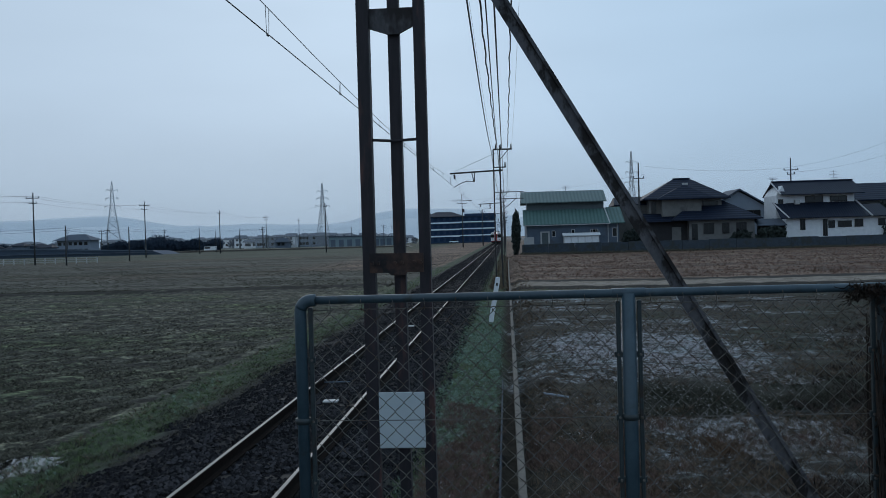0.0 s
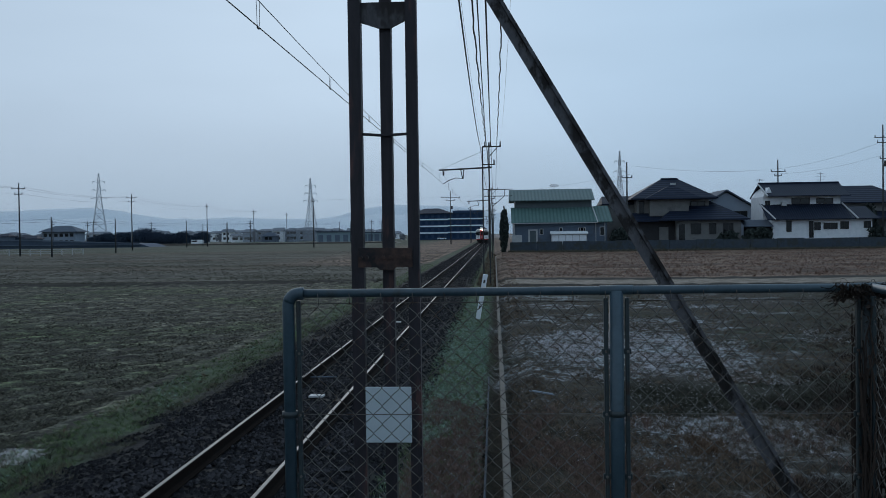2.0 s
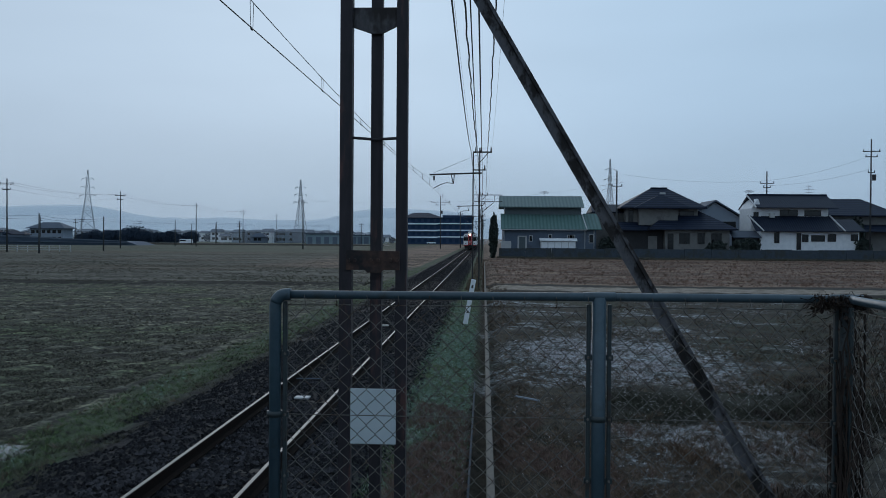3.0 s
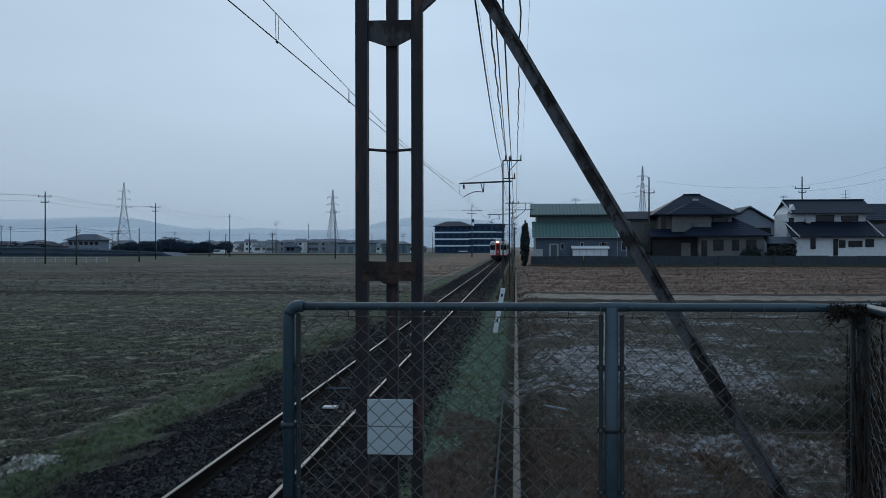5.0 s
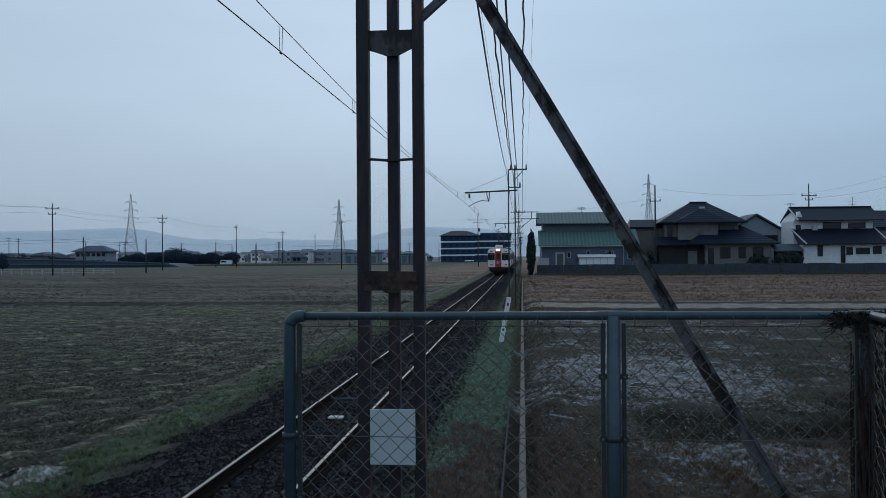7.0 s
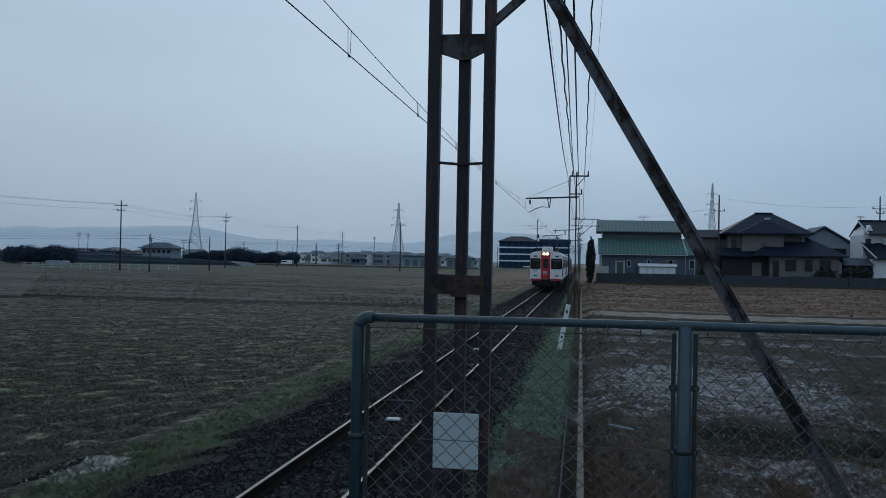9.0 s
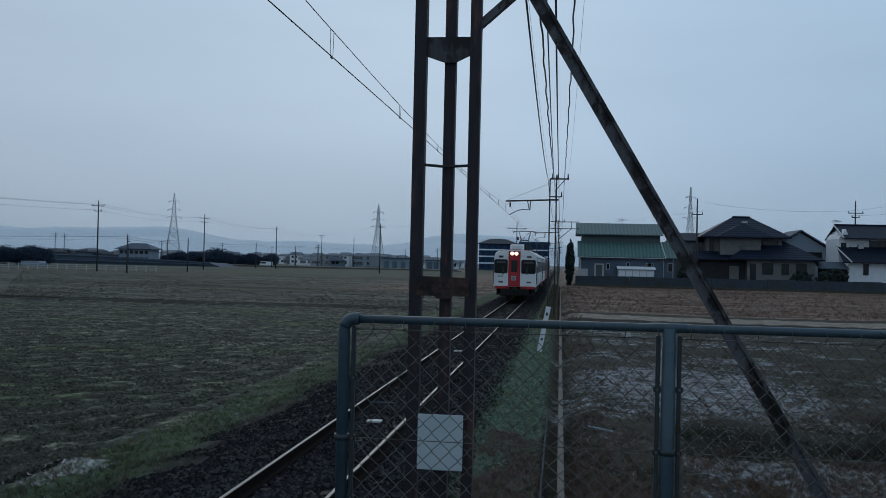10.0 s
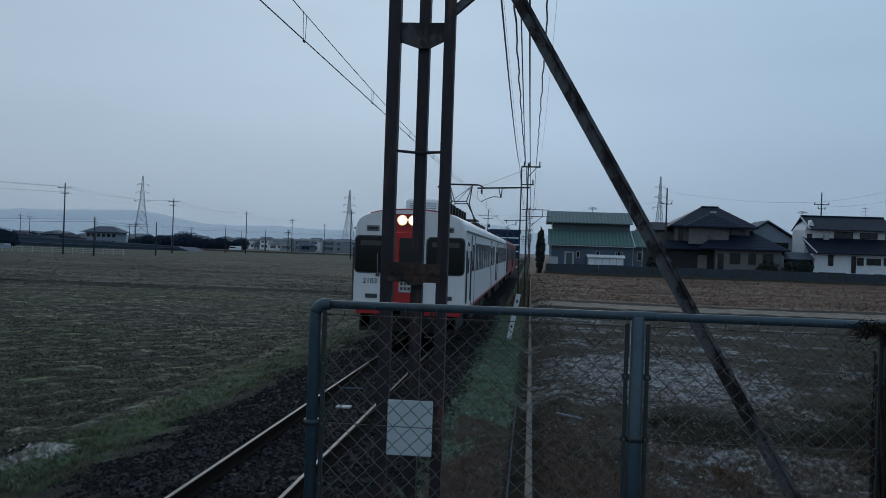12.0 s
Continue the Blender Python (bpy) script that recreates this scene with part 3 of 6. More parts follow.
out = ((-0.038, 0.02), (0.02, 0.02), (0.02, 0.0), (0.038, 0.0), (0.038, 0.07), (0.02, 0.07), (0.02, 0.03), (-0.038, 0.03))
polyhedron(bm, [e + sn * a + Vector((0, b, 0)) for e in (sp, sq) for a, b in out], [(i, (i + 1) % 8, 8 + (i + 1) % 8, 8 + i) for i in range(8)] + [tuple(range(8))[::-1], tuple(range(8, 16))])
part("strut", bm, M["strut_paint"], mast, "raking steel strut with flaking paint")
part("footing", cube(-0.4, 0.4, -0.25, 0.4, -0.1, 0.06, bevel=0.02), M["concrete"], mast)
part("strut_footing", cube(2.8, 3.25, -0.2, 0.3, -0.25, 0.02, bevel=0.02), M["concrete"], mast)

board = thing("sign_board", "blank weathered white square sign fixed to the mast", "sign", at=(2.279, MY - 0.03, 1.347))
part("board", cube(-0.127, 0.127, -0.004, 0.004, 0, 0.309, bevel=0.003), M["sign_white"], board)
for z in (0.012, 0.293):
    part("clamp_bar", cube(-0.15, 0.15, 0.005, 0.017, z - 0.012, z + 0.012, bevel=0.002), M["mast_steel"], board)

# ---- platform-end fence ----
FY = 3.85
fence = thing("chain_link_fence", "blue-green painted pipe fence with chain-link mesh", "fence", at=(0, FY, 1.02))
ZT = 1.232
bm = bmesh.new()
elbow = [(1.967, 0, 0)] + [(1.967, 0, ZT - 0.06)]
for k in range(1, 7):
    a = math.pi / 2 * k / 6
    elbow.append((1.967 + 0.05 * (1 - math.cos(a)), 0, ZT - 0.06 + 0.05 * math.sin(a)))
elbow += [(4.15, 0, ZT - 0.008), (4.43, 0, ZT - 0.009)]
tube(bm, elbow[:8], 0.0265, 14)
part("end_post", bm, M["fence_paint"], fence, smooth=True)
part("top_rail", tube(bmesh.new(), elbow[7:], 0.0185, 12), M["fence_paint"], fence, smooth=True)
part("top_rail", tube(bmesh.new(), [(4.465, 0.0, ZT - 0.009), (4.458, -0.1, ZT - 0.009), (4.45, -3.6, ZT - 0.02)], 0.0185, 12), M["fence_paint"], fence, smooth=True)
part("elbow_joint", tube(bmesh.new(), elbow[2:8] + [(2.035, 0, ZT - 0.01)], 0.0275, 14), M["fence_paint"], fence, smooth=True)
POSTS = ((3.392, 0.0), (4.448, 0.0), (4.44, -1.75), (4.43, -3.55))
for px, py in POSTS:
    part("post", tube(bmesh.new(), [(px, py, 0), (px, py, ZT - 0.01)], 0.0305, 14), M["fence_dark" if px > 4 else "fence_paint"], fence, smooth=True)
    turn_ = (0.0, 0.07) if py < 0 else (0.07, 0.0)
    part("tee_joint", tube(bmesh.new(), [(px - turn_[0], py - turn_[1], ZT - 0.008), (px + turn_[0], py + turn_[1], ZT - 0.008)], 0.0205, 12), M["fence_paint"], fence, smooth=True)
for px in (1.967, 3.392, 4.448):
    part("clamp_band", tube(bmesh.new(), [(px, 0, 0.68), (px, 0, 0.705)], 0.036, 14), M["fence_dark"], fence, smooth=True)
    side = (1,) if px < 2 else ((-1,) if px > 4 else (-1, 1))
    for sd in side:
        for z in (0.15, 0.42, 0.69, 0.96):
            part("clamp_lug", cube(*sorted((px + sd * 0.028, px + sd * 0.062)), -0.008, 0.008, z - 0.013, z + 0.013, bevel=0.003), M["fence_dark"], fence)
            part("lug_bolt", tube(bmesh.new(), [(px + sd * 0.047, -0.016, z), (px + sd * 0.047, -0.007, z)], 0.006, 6), M["mesh_wire"], fence)


def link_mesh(a, b, put, d=0.0795, z0=0.03, z1=ZT - 0.045):
    """Woven wires side by side, each bent to and fro, hooked into the next."""
    bm = bmesh.new()
    count = int((b - a) / (d / 2))
    for i in range(count):
        mid_x = a + (i + 0.5) * d / 2
        flip = 1 if i % 2 else -1
        pts, z = [], z0
        while z <= z1:
            u = 2 * math.pi * (z - z0) / d
            k = math.asin(0.97 * math.sin(u)) / math.asin(0.97)
            x = mid_x + flip * k * (d / 4 + 0.0011)
            x += 0.0035 * noise.noise(Vector((x * 2.1, z * 2.3, 1.7)))
            pts.append(put(min(max(x, a), b), 0.0028 * math.cos(u), z + 0.003 * noise.noise(Vector((x * 2, z * 2, 5)))))
            z += d / 8
        tube(bm, pts, 0.0019, 4)
    return bm


def on_front(x, y, z):
    return (x, y, z)


def on_side(x, y, z):
    return (4.447 + y, -x, z)


panels = ((2.018, 3.341, on_front), (3.443, 4.4, on_front), (0.06, 1.69, on_side), (1.81, 3.5, on_side))
for a, b, put in panels:
    for px in (a - 0.006, b + 0.006):
        c = put(px, 0, 0)
        part("frame_bar", cube(c[0] - 0.009, c[0] + 0.009, c[1] - 0.011, c[1] + 0.011, 0.02, ZT - 0.04, bevel=0.003), M["fence_dark"], fence)
    part("tension_wire", tube(bmesh.new(), [put(a, 0.006, 0.69), put((a + b) / 2, 0.006, 0.687), put(b, 0.006, 0.691)], 0.0022, 5), M["mesh_wire"], fence)
    part("tension_wire", tube(bmesh.new(), [put(a, 0.006, ZT - 0.055), put(b, 0.006, ZT - 0.055)], 0.0022, 5), M["mesh_wire"], fence)
    part("chain_link_mesh", link_mesh(a, b, put), M["mesh_wire"], fence)
for i in range(17):
    x = 2.1 + i * 0.138
    part("tie_wire", tube(bmesh.new(), [(x, -0.022, ZT - 0.01), (x + 0.004, -0.02, ZT - 0.04), (x, 0.006, ZT - 0.062)], 0.0018, 4), M["mesh_wire"], fence)


# dead creeper round one post
def creeper():
    rng = random.Random(4)
    vine = thing("dead_creeper", "dry brown creeper tangled round the fence post", "climbing plant", at=(4.455, FY, 1.02))
    bm = bmesh.new()
    for i in range(64):
        x, y, z = rng.uniform(-0.05, 0.05), rng.choice((-0.045, 0.045)), rng.uniform(0, 0.5)
        pts, a = [], rng.uniform(0, 6.28)
        cap = rng.uniform(0.8, 1.25)
        for k in range(rng.randint(14, 30)):
            if z > cap and len(pts) > 2:
                break
            pts.append((x, y, z))
            a += rng.uniform(-0.7, 0.7)
            x = max(-0.05, min(0.045, x * 0.95 + 0.01 * math.cos(a)))
            y = max(-0.07, min(0.07, y + 0.02 * math.sin(a)))
            z += rng.uniform(0.01, 0.065)
        tube(bm, pts, rng.uniform(0.0015, 0.005), 4)
    for i in range(150):
        x, z = -0.15 + 0.24 * rng.random() ** 0.8, 1.215 + rng.uniform(-0.02, 0.03)
        y, a = rng.uniform(-0.03, 0.03), rng.uniform(0, 6.28)
        pts = []
        for k in range(rng.randint(5, 11)):
            pts.append((x, y, z))
            a += rng.uniform(-0.9, 0.9)
            x += 0.012 * math.cos(a)
            y = max(-0.05, min(0.05, y + 0.012 * math.sin(a)))
            z = min(z + rng.uniform(-0.016, 0.009), 1.26)
        tube(bm, pts, rng.uniform(0.001, 0.0024), 3)
    tagged(part("stem", bm, M["vine"], vine), kind="stuff")
    bm = bmesh.new()
    for i in range(2600):
        u = rng.random()
        c = Vector((rng.gauss(0.0, 0.022), rng.uniform(-0.06, 0.05), rng.uniform(0.0, 1.24))) if u < 0.62 else Vector((-0.15 + 0.24 * rng.random() ** 0.8, rng.uniform(-0.035, 0.035), 1.235 - abs(rng.gauss(0, 0.028))))
        s = rng.uniform(0.006, 0.016)
        e = Euler((rng.uniform(0, 6), rng.uniform(0, 6), rng.uniform(0, 6))).to_matrix()
        vs = [bm.verts.new(c + e @ Vector(p) * s) for p in ((-1, 0, 0), (0, -0.5, 0.15), (1, 0, 0), (0, 0.5, 0.2))]
        bm.faces.new(vs)
    tagged(part("dead_leaves", bm, M["vine"], vine), kind="stuff")


creeper()

# ---- drain channel and small things beside the line ----
drain = thing("drain_channel", "precast concrete drain channel along the railway", "drain", kind="structure")
y = 4.4
while y < 104:
    L = 2.0 if y < 60 else 6.0
    j = 0.006 * math.sin(y * 3.1)
    part("channel_side", cube(2.935 + j, 3.028 + j, y, y + L - 0.015, -0.75, -0.37 + j, bevel=0.008), M["concrete"], drain)
    if y < 17:
        part("channel_side", cube(2.705 + j, 2.732 + j, y, y + L - 0.015, -0.75, -0.45 - j, bevel=0.006), M["block_wall"], drain)
    y += L

km = thing("marker_post", "leaning white marker post beside the track", "marker post", at=(2.3, 28.5, -0.3))
lean = pose(0, 0, 0, 0, 10.5, 0)
part("post", box(bmesh.new(), -0.075, 0.075, -0.05, 0.05, 0.06, 1.5, 0.012, lean), M["white_wall"], km)
for z0, z1 in ((1.22, 1.32), (0.42, 0.5)):
    part("figure_bar", box(bmesh.new(), -0.03, 0.03, -0.056, -0.052, z0, z1, 0, lean), M["ink"], km)
mk = thing("trackside_box", "small pale box lying between the rails", "box", at=(-0.05, 14.4, -0.14))
part("lid", cube(-0.12, 0.12, -0.09, 0.09, 0.0, 0.035, bevel=0.008), M["frame_white"], mk)
copy_thing(mk, pose(-0.05, 26.5, -0.14, 0, 0, 4))
tr = thing("cable_pipe", "thin pale pipe crossing the sleepers", "pipe", at=(-0.35, 16.2, -0.1))
part("pipe", tube(bmesh.new(), [(-0.25, 0, 0), (0.3, 0.03, 0.0)], 0.012, 6), M["far_wall_grey"], tr)
it = thing("plastic_pipe", "pale plastic pipe lying in the rough grass", "pipe", at=(3.68, 16.0, -0.38))
part("pipe", tube(bmesh.new(), [(-0.2, 0.3, 0.0), (0.2, -0.28, 0.03)], 0.018, 8), M["far_wall"], it)


# ---- further masts with cantilever, cross-arms and insulators ----
def far_mast(y, x=2.35, right_arm=False, cat=True):
    m = thing("railway_mast", "slim two-legged steel mast with a cantilever beam" if not right_arm else "steel mast with cross-arms reaching away from the track", "railway mast", "masts along the line", at=(x, y, -0.35))
    top = 7.6
    for lx in (-0.09, 0.27):
        part("leg", cube(lx - 0.036, lx + 0.036, -0.05, 0.05, 0, top + (0.25 if lx > 0 else 0), bevel=0.01), M["dark_steel"], m)
    part("cross_arm", cube(-0.1, 0.95, -0.06, -0.01, top - 0.02, top + 0.06), M["dark_steel"], m)
    part("arm_brace", bar(bmesh.new(), (0.27, -0.03, top - 0.55), (0.75, -0.03, top), 0.04, 0.03), M["dark_steel"], m)
    part("short_arm", cube(-0.1, 0.6, -0.06, -0.01, top - 1.0, top - 0.94), M["dark_steel"], m)
    for ix in (0.05, 0.35, 0.9):
        part("insulator", tube(bmesh.new(), [(ix, -0.03, top + 0.06), (ix, -0.03, top + 0.12), (ix, -0.03, top + 0.3)], 0.045, 6, 0.03), M["dark_steel"], m)
    part("insulator", tube(bmesh.new(), [(0.55, -0.03, top - 0.94), (0.55, -0.03, top - 0.7)], 0.045, 6, 0.03), M["dark_steel"], m)
    if cat:
        part("cantilever_beam", bar(bmesh.new(), (0.4, 0, 6.47), (-2.52, 0, 6.36), 0.085, 0.08), M["dark_steel"], m)
        part("stay_rod", tube(bmesh.new(), [(0.1, 0, 7.45), (-2.35, 0, 6.44)], 0.008, 5), M["wire_copper"], m)
        part("messenger_insulator", tube(bmesh.new(), [(-2.27, 0, 6.3), (-2.27, 0, 6.05)], 0.05, 6), M["dark_steel"], m)
        part("drop_bracket", bar(bmesh.new(), (-1.32, 0, 6.4), (-1.2, 0, 5.86), 0.05, 0.05), M["dark_steel"], m)
        part("drop_bracket", bar(bmesh.new(), (-1.14, 0, 6.4), (-1.18, 0, 5.86), 0.05, 0.05), M["dark_steel"], m)
        part("registration_arm", tube(bmesh.new(), [(-1.18, 0, 5.88), (-1.6, 0, 5.92), (-1.95, 0, 5.8), (-2.3, 0, 5.6)], 0.022, 5), M["dark_steel"], m)
    if right_arm:
        for z in (top - 0.0, top - 0.75):
            part("long_arm", cube(-0.6, 2.55, -0.06, -0.01, z, z + 0.08), M["dark_steel"], m)
        part("long_brace", bar(bmesh.new(), (0.27, 0, top - 1.9), (1.7, 0, top - 0.7), 0.06, 0.05), M["dark_steel"], m)
        part("long_brace", bar(bmesh.new(), (1.7, 0, top - 0.7), (1.7, 0, top + 0.1), 0.06, 0.05), M["dark_steel"], m)
    return m


MASTS = (50, 100, 148, 196, 244, 292, 340)
for i, y in enumerate(MASTS):
    far_mast(y, right_arm=(i == 1))


# ---- wires over and beside the line ----
def sagging(p, q, sag, n=14):
    p, q = Vector(p), Vector(q)
    return [p.lerp(q, i / n) - Vector((0, 0, 4 * sag * (i / n) * (1 - i / n))) for i in range(n + 1)]


def strand(name, label, pts, r, material, group="wires along the line"):
    ob = part(name, tube(bmesh.new(), pts, r, 5), material)
    return tagged(ob, label, "wire", group)


SPANS = [(-45, 4.9), (4.9, 50), (50, 100), (100, 148), (148, 196), (196, 244), (244, 292)]
pts, mess = [], []
for i, (a, b) in enumerate(SPANS):
    xa, xb = (0.0, -0.3) if i == 0 else ((-0.3, 0.0) if i == 1 else (0.0, 0.0))
    pts += sagging((xa, a, 5.3), (xb, b, 5.3), 0.0, 8)[:-1]
    mess += sagging((xa, a, 5.92), (xb, b, 5.9 if i == 0 else 5.76), 0.45, 14)[:-1]
strand("contact_wire", "copper contact wire over the track", pts, 0.0085, M["wire_copper"])
strand("messenger_wire", "sagging messenger wire carrying the contact wire", mess, 0.0065, M["wire_copper"])
for i, (a, b) in enumerate(SPANS[1:4]):
    yy = a + 7.0
    while yy < b - 2:
        f = (yy - a) / (b - a)
        x = -0.3 * (1 - f) if i == 0 else 0.0
        zt = 5.92 - 0.16 * f - 1.8 * f * (1 - f)
        bm = tube(bmesh.new(), [(x, yy - 0.09, zt), (x, yy - 0.06, 5.33), (x, yy, 5.28), (x, yy + 0.06, 5.33), (x, yy + 0.09, zt)], 0.004, 4)
        tube(bm, [(x, yy - 0.03, 5.285), (x, yy + 0.03, 5.285)], 0.016, 6)
        tagged(part("dropper", bm, M["wire_copper"]), "thin hanger between messenger and contact wire", "wire", "catenary droppers")
        yy += 5.1
# feeders on the mast tops: two plain, two twisted, two thin
for x0, x1, z0, z1, sag, r, twist, mat_ in ((2.35, 2.14, 6.9, 7.3, 0.55, 0.017, 0, "wire_black"), (2.54, 2.52, 6.7, 7.15, 0.55, 0.017, 1, "wire_black"),
                                           (2.66, 2.5, 6.8, 7.2, 0.5, 0.014, 0, "wire_black"), (2.78, 2.74, 6.7, 7.25, 0.5, 0.018, 0, "wire_black"),
                                           (3.06, 3.04, 6.7, 7.25, 0.5, 0.015, 1, "wire_black"), (2.33, 2.2, 7.2, 7.6, 0.5, 0.003, 0, "wire_copper"),
                                           (3.2, 3.28, 7.0, 7.5, 0.5, 0.003, 0, "wire_copper")):
    pts = sagging((x0, -40, z0), (x0, 4.9, z0), sag, 10)[:-1]
    prev = (x0, 4.9, z0)
    for y in MASTS[:6]:
        n = 170 if (twist and y < 120) else 14
        seg = sagging(prev, (x1, y, z1), sag, n)[:-1]
        if twist:
            seg = [p + Vector((0.01 * math.sin(2.1 * p.y) + 0.005 * math.sin(4.6 * p.y + 1), 0, 0.009 * math.cos(2.6 * p.y))) for p in seg]
        pts += seg
        prev = (x1, y, z1)
    pts.append(Vector(prev))
    strand("overhead_cable", "black twisted overhead cable" if twist else "black overhead feeder cable", pts, r, M[mat_])


# ---- buildings across the brown field ----
def hip_roof(bm, x0, x1, y0, y1, z, rx0, rx1, ry, zr, t=0.18):
    """A hip or gable roof with a thick eave: eave rectangle at z, ridge from rx0 to rx1 at zr."""
    polyhedron(bm, [(x0, y0, z), (x1, y0, z), (x1, y1, z), (x0, y1, z), (x0, y0, z + t), (x1, y0, z + t), (x1, y1, z + t), (x0, y1, z + t), (rx0, ry, zr), (rx1, ry, zr)],
               [(3, 2, 1, 0), (0, 1, 5, 4), (1, 2, 6, 5), (2, 3, 7, 6), (3, 0, 4, 7), (4, 5, 9, 8), (5, 6, 9), (6, 7, 8, 9), (7, 4, 8)])
    return bm


def slope(bm, x0, x1, y0, z0, y1, z1, t=0.14):
    """A single pitched sheet from the eave (y0, z0) up to (y1, z1)."""
    return polyhedron(bm, [(x0, y0, z0), (x1, y0, z0), (x1, y1, z1), (x0, y1, z1), (x0, y0, z0 + t), (x1, y0, z0 + t), (x1, y1, z1 + t), (x0, y1, z1 + t)],
                      [(3, 2, 1, 0), (4, 5, 6, 7), (0, 1, 5, 4), (1, 2, 6, 5), (2, 3, 7, 6), (3, 0, 4, 7)])


def window(parent, x0, x1, z0, z1, y, frame_mat="frame_white", bars=1, fw=0.09):
    w = part("window", cube(x0, x1, y - 0.03, y + 0.02, z0, z1), M["glass"], parent)
    bm = bmesh.new()
    for a, b, c, d in ((x0 - fw, x1 + fw, z0 - fw, z0), (x0 - fw, x1 + fw, z1, z1 + fw), (x0 - fw, x0, z0, z1), (x1, x1 + fw, z0, z1)):
        box(bm, a, b, y - 0.08, y + 0.02, c, d)
    for k in range(bars):
        xm = x0 + (x1 - x0) * (k + 1) / (bars + 1)
        box(bm, xm - 0.03, xm + 0.03, y - 0.06, y - 0.02, z0, z1)
    part("window_frame", bm, M[frame_mat], w)
    return w


def barn():
    b = thing("barn", "blue-grey sheet-clad barn with green ribbed roofs", "barn", at=(0, 140, -0.5))
    part("wall", cube(5.9, 20.2, 0, 11, 0, 4.55), M["barn_wall"], b)
    part("clerestory_wall", cube(6.2, 18.2, 2.6, 10.4, 4.5, 8.0), M["clerestory"], b)
    part("lower_roof", slope(bmesh.new(), 5.5, 18.75, -0.7, 4.35, 2.75, 6.75), M["green_roof"], b, "green ribbed sheet roof")
    part("side_roof", slope(bmesh.new(), 18.8, 21.0, -0.7, 4.35, 5.0, 6.9), M["green_roof"], b)
    part("barge_board", bar(bmesh.new(), (18.76, -0.75, 4.4), (18.3, 2.6, 6.9), 0.16, 0.1), M["frame_white"], b)
    rf = bmesh.new()
    slope(rf, 5.3, 18.6, 1.7, 7.85, 6.4, 9.75)
    slope(rf, 5.3, 18.6, 11.2, 7.85, 6.4, 9.75)
    part("upper_roof", rf, M["green_roof_far"], b, "pale green ribbed upper roof")
    part("gutter", cube(5.5, 18.75, -0.86, -0.72, 4.28, 4.4), M["frame_white"], b)
    for x in (6.0, 18.5, 19.9):
        part("downpipe", tube(bmesh.new(), [(x, -0.08, 0), (x, -0.08, 4.3)], 0.06, 6), M["frame_white"], b)
    for x0, x1, z0, z1 in ((12.95, 13.35, 2.95, 3.55), (15.9, 16.9, 2.85, 3.5), (16.2, 16.6, 2.9, 3.5), (19.2, 19.8, 2.4, 3.6), (9.95, 10.35, 2.6, 3.4)):
        window(b, x0, x1, z0, z1, 0, bars=0)
    d = part("door", cube(8.25, 9.4, -0.06, 0.02, 0.6, 3.2), M["clerestory"], b)
    bm = bmesh.new()
    for a, c, e, f in ((8.1, 8.35, 0.6, 3.35), (9.3, 9.55, 0.6, 3.35), (8.1, 9.55, 3.2, 3.4)):
        box(bm, a, c, -0.12, 0.02, e, f)
    part("door_frame", bm, M["frame_white"], d)
    part("utility_box", cube(8.55 - 3.0, 7.1, -0.5, -0.02, 1.2, 2.55, bevel=0.02), M["frame_white"], b)
    sh = thing("storage_shed", "low white storage lockers against the barn", "shed", at=(11.6, 138.6, -0.4))
    part("locker_body", cube(0, 5.4, 0, 1.0, 0.7, 2.5), M["frame_white"], sh)
    part("roof", slope(bmesh.new(), -0.15, 5.6, -0.25, 2.5, 1.1, 2.85, 0.12), M["white_wall"], sh)
    for k in range(5):
        part("locker_door", cube(0.1 + k * 1.06, 1.06 + k * 1.06, -0.03, 0.0, 0.85, 2.35), M["white_wall"], sh)


barn()


def tile_ridge(parent, p, q):
    part("ridge_tiles", bar(bmesh.new(), p, q, 0.22, 0.35), M["tile_roof"], parent)


